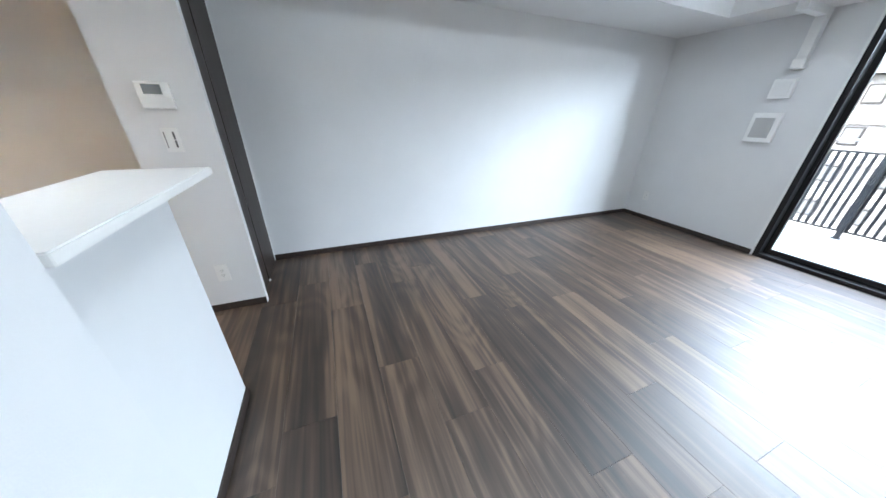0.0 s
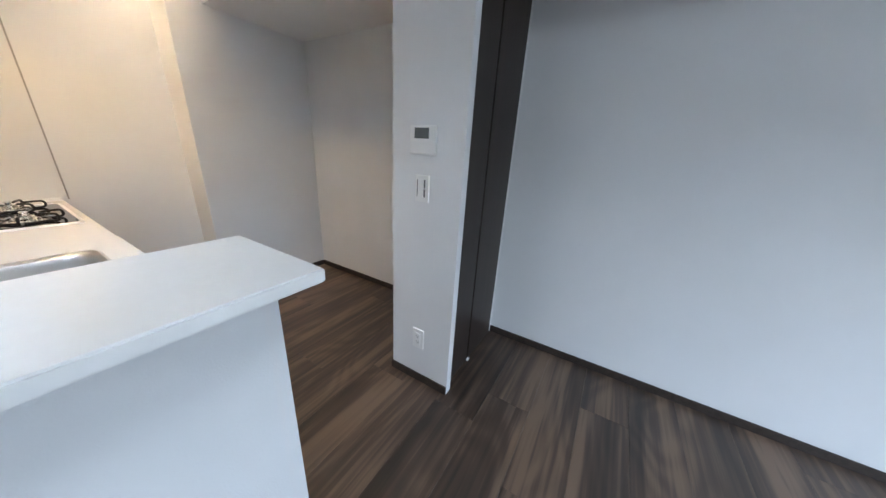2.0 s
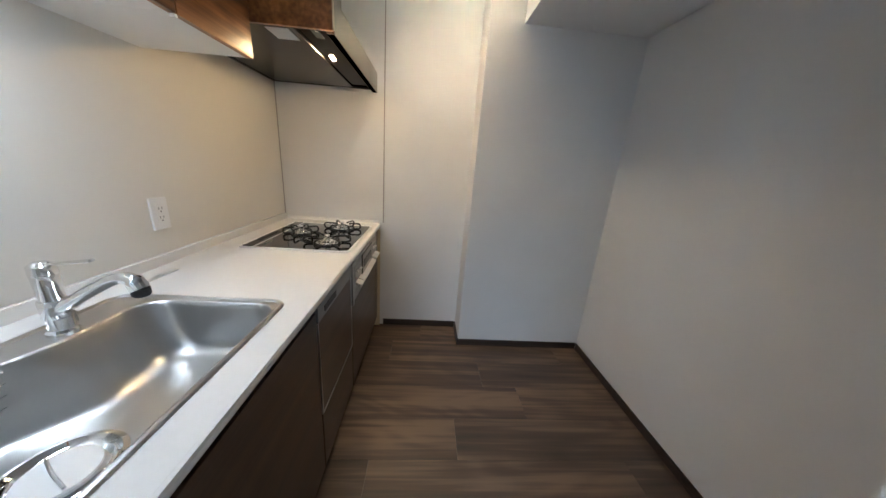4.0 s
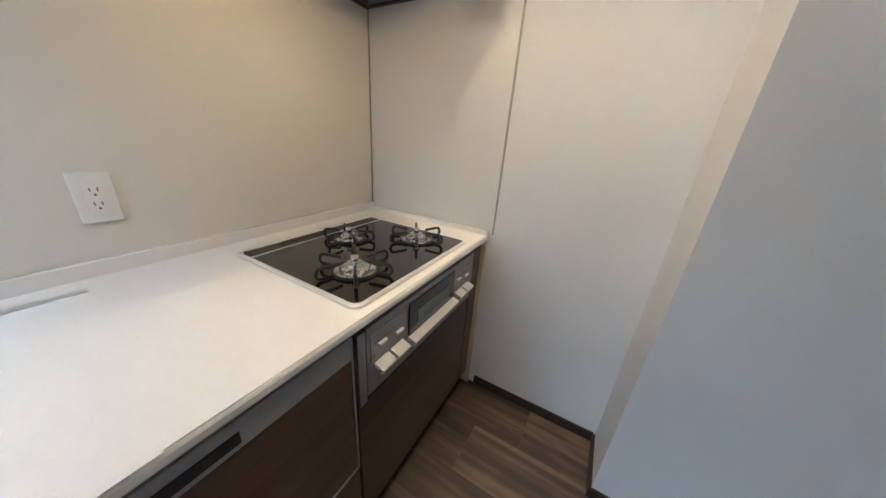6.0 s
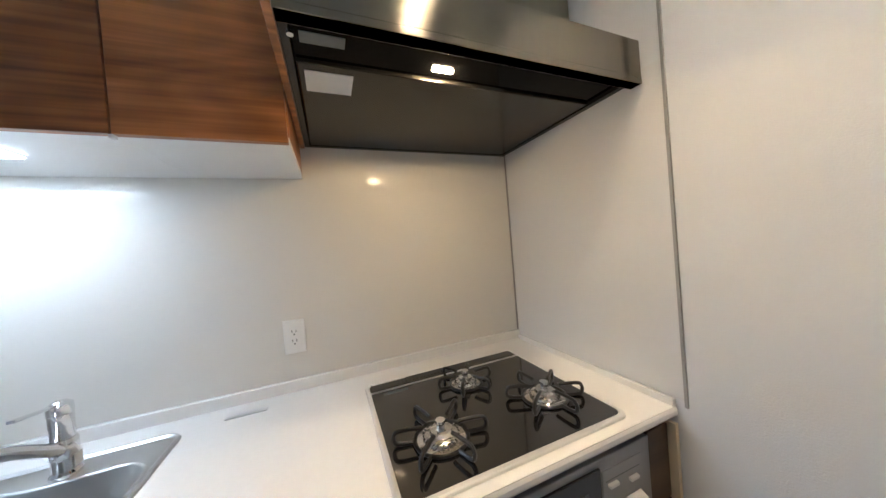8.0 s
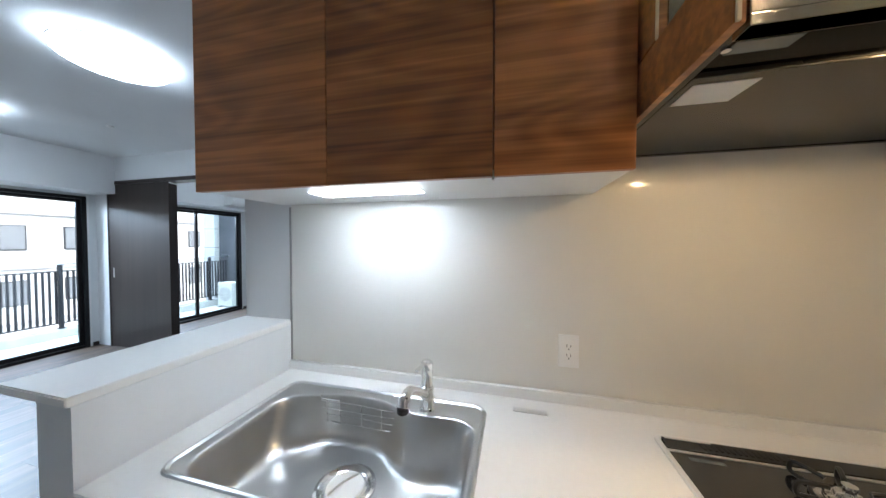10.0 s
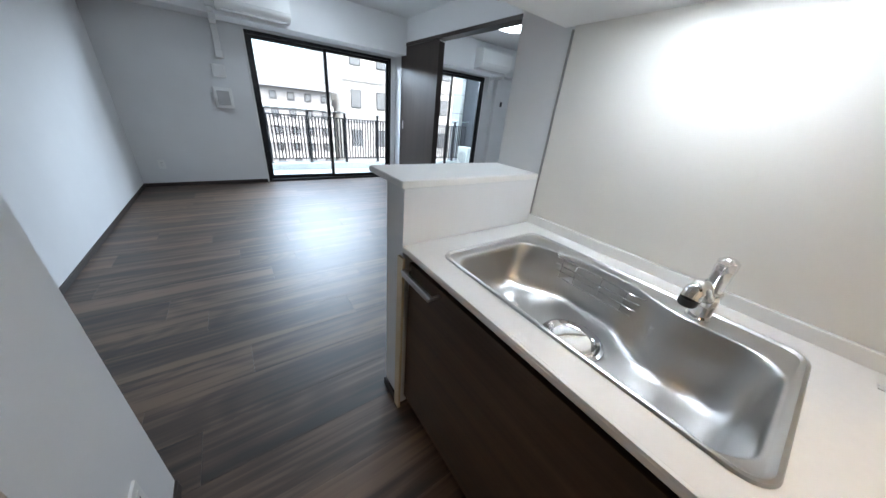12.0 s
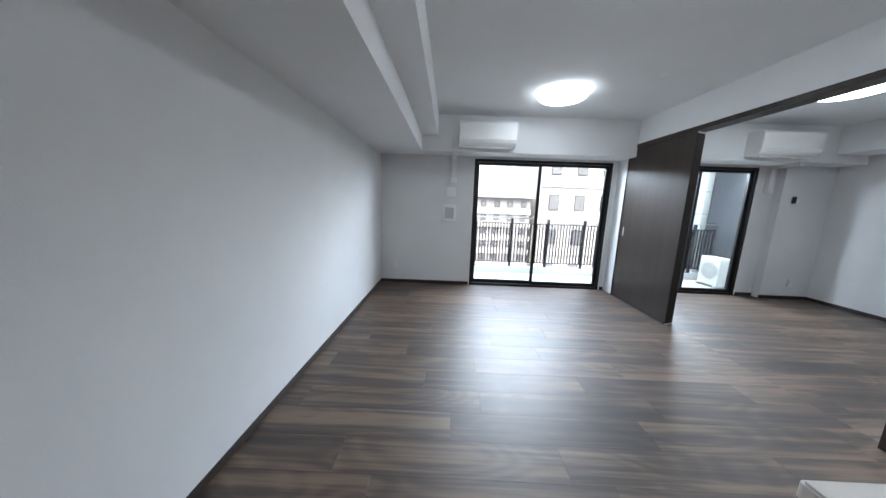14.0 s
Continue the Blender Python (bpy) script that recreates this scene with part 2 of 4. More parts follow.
def part(name, bm, mat, parent=None, label="", smooth=False, mats=()):
    """Links a bmesh built in world coordinates as one mesh object, under a thing or a part if one is given."""
    o = ORIGIN.get(parent, Vector((0, 0, 0)))
    if parent is not None:
        bmesh.ops.translate(bm, verts=bm.verts, vec=-o)
    bmesh.ops.recalc_face_normals(bm, faces=bm.faces)
    me = bpy.data.meshes.new(name)
    bm.to_mesh(me)
    bm.free()
    for m in (mat, *mats):
        me.materials.append(m)
    if smooth:
        for p in me.polygons:
            p.use_smooth = True
        me.set_sharp_from_angle(angle=radians(38))
    ob = new(name, me)
    if parent is not None:
        ob.parent = parent
        ORIGIN[ob] = o
    if label:
        ob["label"] = label
    return ob


def bx(x0, x1, y0, y1, z0, z1, bev=0.0, bm=None, seg=2):
    bm = bm or bmesh.new()
    one = bmesh.new()
    v = [one.verts.new((x, y, z)) for x in (x0, x1) for y in (y0, y1) for z in (z0, z1)]
    for f in ((0, 1, 3, 2), (4, 6, 7, 5), (0, 4, 5, 1), (2, 3, 7, 6), (0, 2, 6, 4), (1, 5, 7, 3)):
        one.faces.new([v[i] for i in f])
    if bev:
        bmesh.ops.bevel(one, geom=one.edges[:], offset=bev, segments=seg, affect="EDGES", profile=0.6)
    join(bm, one)
    return bm


def join(bm, other):
    seen = {v: bm.verts.new(v.co) for v in other.verts}
    for f in other.faces:
        bm.faces.new([seen[v] for v in f.verts])
    other.free()


def tube(points, r, n=10, bm=None, cap=True):
    """A round bar along points; r may be a list."""
    bm = bm or bmesh.new()
    pts = [Vector(p) for p in points]
    rs = r if isinstance(r, (list, tuple)) else [r] * len(pts)
    rings = []
    side = None
    for i, p in enumerate(pts):
        d = (pts[min(i + 1, len(pts) - 1)] - pts[max(i - 1, 0)]).normalized()
        if side is None:
            side = d.orthogonal().normalized()
        side = (side - d * side.dot(d)).normalized()
        up = d.cross(side)
        rings.append([bm.verts.new(p + rs[i] * (math.cos(a) * side + math.sin(a) * up)) for a in (2 * math.pi * k / n for k in range(n))])
    for a, b in zip(rings, rings[1:]):
        for k in range(n):
            bm.faces.new((a[k], a[(k + 1) % n], b[(k + 1) % n], b[k]))
    if cap:
        bm.faces.new(rings[0])
        bm.faces.new(rings[-1])
    return bm


def turned(cx, cy, profile, n=28, bm=None):
    """A turned shape round a vertical axis; profile: (radius, z) from one end to the other."""
    bm = bm or bmesh.new()
    rings = [[bm.verts.new((cx + r * math.cos(2 * math.pi * k / n), cy + r * math.sin(2 * math.pi * k / n), z)) for k in range(n)] for r, z in profile]
    for a, b in zip(rings, rings[1:]):
        for k in range(n):
            bm.faces.new((a[k], a[(k + 1) % n], b[(k + 1) % n], b[k]))
    bm.faces.new(rings[0])
    bm.faces.new(rings[-1])
    return bm


def bend(points, steps=6):
    """A smooth line through points."""
    p = [Vector(q) for q in points]
    p = [p[0]] + p + [p[-1]]
    out = []
    for a, b, c, d in zip(p, p[1:], p[2:], p[3:]):
        for s in range(steps):
            u = s / steps
            out.append(0.5 * (2 * b + (c - a) * u + (2 * a - 5 * b + 4 * c - d) * u * u + (3 * b - a - 3 * c + d) * u ** 3))
    return out + [p[-1]]


def round_rect(x0, x1, y0, y1, r, n=6):
    pts = []
    for cx, cy, a0 in ((x1 - r, y1 - r, 0), (x0 + r, y1 - r, 90), (x0 + r, y0 + r, 180), (x1 - r, y0 + r, 270)):
        pts += [(cx + r * math.cos(radians(a0 + 90 * k / n)), cy + r * math.sin(radians(a0 + 90 * k / n))) for k in range(n + 1)]
    return pts


def fill_in(points, step=0.02):
    """The same closed outline with points added along its long sides."""
    out = []
    for a, d in zip(points, points[1:] + points[:1]):
        n = max(1, round(math.hypot(d[0] - a[0], d[1] - a[1]) / step))
        out += [(a[0] + (d[0] - a[0]) * k / n, a[1] + (d[1] - a[1]) * k / n) for k in range(n)]
    return out


def plate(outline, z0, z1, bm=None):
    bm = bm or bmesh.new()
    lo = [bm.verts.new((x, y, z0)) for x, y in outline]
    hi = [bm.verts.new((x, y, z1)) for x, y in outline]
    bm.faces.new(lo[::-1])
    bm.faces.new(hi)
    for k in range(len(lo)):
        j = (k + 1) % len(lo)
        bm.faces.new((lo[k], lo[j], hi[j], hi[k]))
    return bm


def loft(loops, bm=None, cap_last=False):
    """Skins closed loops of equal length, each a list of points."""
    bm = bm or bmesh.new()
    rings = [[bm.verts.new(p) for p in loop] for loop in loops]
    n = len(rings[0])
    for a, b in zip(rings, rings[1:]):
        for k in range(n):
            bm.faces.new((a[k], a[(k + 1) % n], b[(k + 1) % n], b[k]))
    if cap_last:
        bm.faces.new(rings[-1])
    return bm


def structure(name, bm, mat, label, category="wall", parent=None):
    return tagged(part(name, bm, mat, parent), label, category, "", "structure")


# ---- the plan, in metres ----
D0, D1 = 1.904, 2.28        # closet block: kitchen side, living side
PX = 0.70                   # closet block: aisle side
K = 2.19                    # kitchen wall
KE = 2.44                   # end of the kitchen wall
E = 3.725                   # wall with the sliding doors
W = 6.78                    # window wall
R = 6.92                    # far wall of the second room
CEIL = 2.57
SOF = 2.08                  # low beam
YB = 6.38                   # face of the beam above the windows
WIN1 = (1.478, 3.63)
WIN2 = (4.25, 5.86)
WTOP = 2.045
OP = (3.70, 6.52)           # sliding-door opening
OPH = 2.24
DR2 = (2.66, 3.45)          # hinged door

# ---- walls, beams, ceiling ----
ww = bx(-0.12, 0, D0 + 0.03, W + 0.15, 0, CEIL)
bx(-0.12, -0.05, -0.12, D0 + 0.03, 0, CEIL, bm=ww)
structure("wall_west", ww, M_WALL, "long white papered wall of the living room")
structure("wall_south", bx(-0.05, K + 0.12, -0.12, 0, 0, CEIL), M_WALL, "white papered wall behind the stove")
structure("wall_column", bx(-0.05, 0.878, 0, 0.248, 0, CEIL), M_WALL, "white papered column in the fridge alcove")
structure("wall_kitchen", bx(K, K + 0.12, 0, KE, 0, CEIL), M_WALL, "white wall stub beside the kitchen counter")
structure("wall_back", bx(K + 0.12, E + 0.12, KE - 0.12, KE, 0, CEIL), M_WALL, "plain white wall at the back of the living room")
b = bx(0.655, PX, D0, D1, 0, SOF)
bx(-0.05, 0.655, D0, D0 + 0.05, 0, SOF, bm=b)
structure("wall_closet", b, M_WALL, "white papered end of the closet block with switches")
b = bx(E, E + 0.12, KE, DR2[0], 0, CEIL)
bx(E, E + 0.12, DR2[0], DR2[1], OPH, CEIL, bm=b)
bx(E, E + 0.12, DR2[1], OP[0], 0, CEIL, bm=b)
bx(E, E + 0.12, OP[0], OP[1], OPH, CEIL, bm=b)
bx(E, E + 0.12, OP[1], W, 0, CEIL, bm=b)
structure("wall_east", b, M_WALL, "white wall with the wide sliding-door opening")
b = bx(0, WIN1[0], W, W + 0.15, 0, CEIL)
for x0, x1 in (WIN1, WIN2):
    bx(x0, x1, W, W + 0.15, WTOP, CEIL, bm=b)
    bx(x0, x1, W, W + 0.15, -0.1, 0.0, bm=b)
bx(WIN1[1], WIN2[0], W, W + 0.15, 0, CEIL, bm=b)
bx(WIN2[1], R + 0.12, W, W + 0.15, 0, CEIL, bm=b)
structure("wall_north", b, M_WALL, "white window wall with two balcony windows")
b = bx(R, R + 0.12, 2.88, W, 0, CEIL)
bx(E + 0.12, R + 0.12, 2.76, 2.88, 0, CEIL, bm=b)
structure("wall_bedroom", b, M_WALL, "plain white walls of the second room")
structure("wall_bedroom_column", bx(6.17, R, 6.67, W, 0, SOF), M_WALL, "white shallow column in the second room")
structure("ceiling", bx(-0.12, R + 0.12, -0.12, W + 0.15, CEIL, CEIL + 0.12), M_CEIL, "white papered ceiling", "ceiling")
b = bx(0, 0.68, D0 + 0.03, YB, SOF, CEIL)
bx(-0.05, 0.68, 0.248, D0 + 0.03, SOF, CEIL, bm=b)
structure("beam_low", b, M_CEIL, "low white boxed beam along the long wall", "beam")
structure("beam_step", bx(0.68, 0.905, D1, YB, 2.29, CEIL), M_CEIL, "white stepped soffit beside the low beam", "beam")
structure("beam_window", bx(0, E, YB, W, SOF, CEIL), M_CEIL, "white boxed beam above the balcony window", "beam")
structure("beam_bedroom", bx(E + 0.12, R, YB, W, SOF, CEIL), M_CEIL, "white boxed beam in the second room", "beam")
structure("beam_bedroom_side", bx(R - 0.45, R, 2.88, YB, 2.2, CEIL), M_CEIL, "white boxed soffit along the second room", "beam")

# baseboards
BB = 0.05


def baseboard(x0, x1, y0, y1):
    structure("baseboard", bx(x0, x1, y0, y1, 0.0, BB, 0.0015), M_BASE, "thin dark wooden baseboard", "baseboard")


baseboard(0.0, 0.008, 2.24, W - 0.008)
baseboard(0.0, WIN1[0] - 0.02, W - 0.008, W)
baseboard(-0.042, PX + 0.008, D0 - 0.008, D0)
baseboard(PX, PX + 0.008, D0, D1)
baseboard(-0.05, -0.042, 0.256, D0 - 0.008)
baseboard(-0.042, 0.878, 0.248, 0.256)
baseboard(0.878, 0.886, 0.008, 0.256)
baseboard(0.886, 1.475, 0.0, 0.008)
baseboard(E - 0.008, E, DR2[1] + 0.04, OP[0] - 0.03)
baseboard(WIN1[1] + 0.03, E - 0.008, W - 0.008, W)
baseboard(R - 0.008, R, 2.88, 6.67)
baseboard(6.162, R - 0.008, 6.662, 6.67)
baseboard(WIN2[1] + 0.02, 6.162, W - 0.008, W)
baseboard(K + 0.12, E, KE, KE + 0.008)

# panels and trims on the kitchen walls
CT = 0.85
structure("kitchen_panel", bx(K - 0.006, K, 0.0035, 2.166, CT + 0.04, 1.76, 0.0008), M_PANEL, "glossy pearl-beige kitchen wall panel", "wall panel")
structure("stove_panel", bx(1.486, K - 0.006, 0.0, 0.003, CT + 0.02, 1.76, 0.0008), M_PANEL_W, "glossy white panel beside the stove", "wall panel")
b = bx(K - 0.011, K - 0.006, 0.003, 0.008, CT + 0.04, 1.745)
structure("trim", b, M_SEAM, "grey joint strip in the panel corner", "trim")
structure("trim", bx(1.479, 1.486, 0.0, 0.006, CT + 0.005, CEIL - 0.01), M_SEAM, "thin grey edge strip of the stove panel", "trim")
structure("trim", bx(K - 0.010, K - 0.0005, 2.166, 2.174, CT + 0.04, 1.6), M_SEAM, "thin grey edge strip of the kitchen panel", "trim")


# ---- half-height wall with its cap ----
hw = thing("half_wall", (1.85, 2.24, 0), "white papered half-height wall at the counter's end", "partition", kind="structure")
part("wall", bx(1.505, K, 2.172, 2.303, 0, 1.051), M_WALL, hw)
b = plate(round_rect(1.496, K, 2.172, 2.452, 0.006, 3), 1.051, 1.075)
bmesh.ops.bevel(b, geom=[e for e in b.edges if abs(e.verts[0].co.z - e.verts[1].co.z) < 1e-5], offset=0.003, segments=2, affect="EDGES")
part("cap", b, M_CAP, hw, "smooth white cap board")
part("baseboard", bx(1.497, 1.505, 2.19, 2.311, 0, BB, 0.001), M_BASE, hw)
part("baseboard", bx(1.505, K + 0.11, 2.303, 2.311, 0, BB, 0.001), M_BASE, hw)
b = bx(1.494, 1.505, 2.150, 2.1895, 0.0, CT - 0.045, 0.001)
part("edge_strip", b, M_CREAM, hw, "cream edge board")

# ---- closet door: two dark leaves ----
cd = thing("closet_door", (0.33, 2.25, 0), "closed dark-stained folding closet door beside the switches", "door", kind="structure")
part("leaf", bx(0.394, 0.652, 2.216, 2.25, 0.008, SOF - 0.012, 0.002), M_DOOR, cd)
part("leaf", bx(0.0225, 0.378, 2.216, 2.25, 0.008, SOF - 0.012, 0.002), M_DOOR, cd)
# black strip put into the gap between the leaves for its shade
part("gap_seal", bx(0.379, 0.393, 2.20, 2.228, 0.008, SOF - 0.012), M_BLACKSLOT, cd, "black strip for the shaded gap between the leaves")
part("white_jamb", bx(0.0005, 0.0145, 2.17, 2.252, 0, SOF - 0.004, 0.002), M_WHITE, cd, "white jamb strip")
b = bx(0.018, 0.022, 2.17, 2.18, 0, SOF - 0.011)
bx(0.018, 0.654, 2.17, 2.25, SOF - 0.01, SOF - 0.001, bm=b)
part("frame", b, M_DOOR, cd)
part("guide_pin", bx(0.375, 0.397, 2.25, 2.262, 0.0, 0.012, 0.002), M_WHITE, cd, "small white floor guide")

# ---- switches and outlets ----


def outlet(at, normal, w=0.07, h=0.12, rows=2, group="outlets", slots=True):
    """A wall plate with sockets; normal is the axis that it faces: '+x', '-x' or '-y'."""
    t = thing("wall_outlet", at, "white double power outlet on the wall", "outlet", group)
    x, y, z = at

    def slab(u0, u1, v0, v1, d0, d1, bev=0.0):
        if normal == "+x":
            return bx(x + d0, x + d1, y + u0, y + u1, z + v0, z + v1, bev)
        if normal == "-x":
            return bx(x - d1, x - d0, y + u0, y + u1, z + v0, z + v1, bev)
        return bx(x + u0, x + u1, y - d1, y - d0, z + v0, z + v1, bev)
    part("plate", slab(-w / 2, w / 2, -h / 2, h / 2, 0, 0.008, 0.0025), M_WHITE, t)
    part("insert", slab(-0.0165, 0.0165, -0.038, 0.038, 0.008, 0.0105, 0.001), M_WHITE, t)
    if slots:
        for k in range(rows):
            v = (k - (rows - 1) / 2) * 0.034
            for du in (-0.0065, 0.0065):
                part("slot", slab(du - 0.0012, du + 0.0012, v - 0.001, v + 0.008, 0.0104, 0.0110), M_INK, t)
            part("slot", slab(-0.0022, 0.0022, v - 0.011, v - 0.006, 0.0104, 0.0110), M_INK, t)
    return t


outlet((K - 0.006, 0.967, 1.044), "-x")
outlet((PX, 2.085, 0.285), "+x")
outlet((0.245, W, 0.30), "-y")

sw = thing("wall_switch", (PX, 2.081, 1.097), "white wall switch plate with grey indicator bars", "switch")
part("plate", bx(PX, PX + 0.009, 2.045, 2.117, 1.037, 1.157, 0.0025), M_WHITE, sw)
for k in range(3):
    z = 1.06 + k * 0.0265
    part("button", bx(PX + 0.009, PX + 0.0125, 2.061, 2.091, z, z + 0.0245, 0.001), M_WHITE, sw)
part("indicator", bx(PX + 0.009, PX + 0.0115, 2.092, 2.1, 1.06, 1.096, 0.0005), M_INK, sw, "dark grey indicator bar")
part("indicator", bx(PX + 0.009, PX + 0.0115, 2.092, 2.1, 1.101, 1.138, 0.0005), M_INK, sw, "dark grey indicator bar")
part("indicator", bx(PX + 0.009, PX + 0.0112, 2.055, 2.058, 1.06, 1.138, 0.0005), M_INK, sw, "dark grey indicator bar")

rc = thing("heater_control", (PX, 2.082, 1.3), "white water-heater control panel with grey display", "control panel")
part("body", bx(PX, PX + 0.018, 2.015, 2.149, 1.243, 1.362, 0.004), M_WHITE, rc)
part("display", bx(PX + 0.018, PX + 0.0195, 2.041, 2.115, 1.309, 1.352, 0.0006), M_SCREEN, rc, "grey display")
part("flap", bx(PX + 0.018, PX + 0.021, 2.021, 2.143, 1.248, 1.300, 0.0015), M_WHITE, rc)
for z in (1.335, 1.318):
    part("button", bx(PX + 0.018, PX + 0.0205, 2.121, 2.139, z, z + 0.012, 0.001), M_WHITE, rc)

# small covers on the window wall
vc = thing("air_vent", (1.105, W, 1.06), "white square wall air vent with grey cover", "vent")
part("frame", bx(1.0, 1.21, W - 0.045, W, 1.06, 1.32, 0.008), M_ACWHITE, vc)
part("cover", bx(1.035, 1.175, W - 0.055, W - 0.045, 1.10, 1.275, 0.004), M_VENT, vc, "grey vent cover")
sb = thing("socket_box", (1.115, W, 1.44), "small white cover box on the wall", "cover box")
part("body", bx(1.04, 1.19, W - 0.045, W, 1.435, 1.59, 0.008), M_ACWHITE, sb)
part("lid", bx(1.06, 1.17, W - 0.052, W - 0.045, 1.455, 1.57, 0.003), M_WHITE, sb)

# ---- windows ----


def window(name, x0, x1, label):
    w = thing(name, ((x0 + x1) / 2, W + 0.06, 0), label, "window", kind="structure")
    y0, y1 = W - 0.012, W + 0.11
    b = bx(x0, x0 + 0.04, y0, y1, 0.0, WTOP, 0.002)
    bx(x1 - 0.04, x1, y0, y1, 0.0, WTOP, 0.002, bm=b)
    bx(x0 + 0.04, x1 - 0.04, y0, y1, WTOP - 0.04, WTOP, 0.002, bm=b)
    bx(x0 + 0.04, x1 - 0.04, y0, y1, 0.0, 0.035, 0.002, bm=b)
    part("window_frame", b, M_FRAME, w)
    xm = (x0 + x1) / 2 - 0.03
    for a, c, y in ((x0 + 0.042, xm + 0.03, W + 0.06), (xm - 0.03, x1 - 0.042, W + 0.02)):
        s = 0.042
        b = bx(a, a + s, y, y + 0.03, 0.037, WTOP - 0.042, 0.002)
        bx(c - s, c, y, y + 0.03, 0.037, WTOP - 0.042, 0.002, bm=b)
        bx(a + s, c - s, y, y + 0.03, WTOP - 0.042 - s, WTOP - 0.042, 0.002, bm=b)
        bx(a + s, c - s, y, y + 0.03, 0.037, 0.037 + s * 1.2, 0.002, bm=b)
        sash = part("sash", b, M_FRAME, w)
        g = part("pane", bx(a + s, c - s, y + 0.012, y + 0.017, 0.037 + s * 1.2, WTOP - 0.042 - s), M_GLASS, sash)
        g.visible_shadow = False
    part("crescent_lock", bx(xm - 0.014, xm + 0.014, W - 0.008, W + 0.02, 0.93, 1.03, 0.006), M_FRAME, w)
    part("pull", bx(x0 + 0.055, x0 + 0.07, W + 0.05, W + 0.06, 0.8, 1.1, 0.003), M_FRAME, w)
    t = bx(x0 - 0.018, x0, W - 0.018, W, 0.0, WTOP + 0.018, 0.001)
    bx(x1, x1 + 0.018, W - 0.018, W, 0.0, WTOP + 0.018, 0.001, bm=t)
    part("casing", t, M_WHITE, w, "thin white casing")


window("window_1", *WIN1, "wide black-framed sliding balcony window")
window("window_2", *WIN2, "black-framed sliding window of the second room")

# ---- sliding doors and hinged door in the east wall ----
sd = thing("sliding_door_frame", (E + 0.06, 5.1, 0), "dark wooden frame round the wide opening", "door frame", kind="structure")
part("head", bx(E - 0.012, E + 0.132, OP[0] - 0.03, OP[1], OPH - 0.035, OPH + 0.012, 0.002), M_DOOR, sd)
part("jamb", bx(E - 0.012, E + 0.132, OP[0] - 0.03, OP[0], 0, OPH - 0.035, 0.002), M_DOOR, sd)
part("jamb", bx(E - 0.010, E + 0.132, OP[1], OP[1] + 0.02, 0, OPH + 0.01, 0.002), M_DOOR, sd)
for k, (a, c) in enumerate(((5.405, 6.515), (5.425, 6.51), (5.44, 6.505))):
    x = E - 0.004 + k * 0.042
    d = thing("sliding_door", (x, (a + c) / 2, 0), "dark-stained sliding door leaf pushed to the window", "door", "sliding doors", "structure")
    leaf = part("leaf", bx(x, x + 0.034, a, c, 0.006, OPH - 0.038, 0.002), M_DOOR, d)
    part("pull", bx(x - 0.0015, x + 0.001, c - 0.085, c - 0.06, 0.95, 1.08, 0.0004), M_ALU, leaf, "recessed metal pull")
    part("roller_cap", bx(x + 0.004, x + 0.03, a - 0.012, a, 0.006, 0.02, 0.002), M_WHITE, leaf)
    part("roller_cap", bx(x + 0.004, x + 0.03, a - 0.012, a, OPH - 0.06, OPH - 0.045, 0.002), M_WHITE, leaf)
hd = thing("hinged_door", (E, 3.05, 0), "closed dark-stained hinged door with lever handle", "door", kind="structure")
part("leaf", bx(E + 0.004, E + 0.04, DR2[0] + 0.03, DR2[1] - 0.03, 0.006, OPH - 0.03, 0.002), M_DOOR, hd)
b = bx(E - 0.012, E + 0.12, DR2[0], DR2[0] + 0.028, 0, OPH, 0.001)
bx(E - 0.012, E + 0.12, DR2[1] - 0.028, DR2[1], 0, OPH, 0.001, bm=b)
bx(E - 0.012, E + 0.12, DR2[0] + 0.028, DR2[1] - 0.028, OPH - 0.028, OPH, 0.001, bm=b)
part("frame", b, M_DOOR, hd)
b = tube([(E + 0.004, 3.36, 0.93), (E - 0.045, 3.36, 0.93)], 0.009, 12)
tube(bend([(E - 0.045, 3.366, 0.93), (E - 0.05, 3.33, 0.93), (E - 0.05, 3.245, 0.93)]), 0.008, 10, bm=b)
part("handle", b, M_CHROME, hd, "chrome lever handle", True)
b = bx(E - 0.002, E + 0.005, 3.335, 3.385, 0.905, 0.955, 0.002)
part("rose", b, M_CHROME, hd)

# ---- kitchen counter ----
CF = 1.52      # cabinet fronts
CB = K - 0.006
SX0, SX1, SY0, SY1 = 1.585, 2.085, 1.25, 2.06   # sink rim

# worktop with the sink cut-out left open
wt = thing("worktop", (1.85, 1.08, 0.81), "white solid-surface kitchen worktop with raised back edge", "worktop")


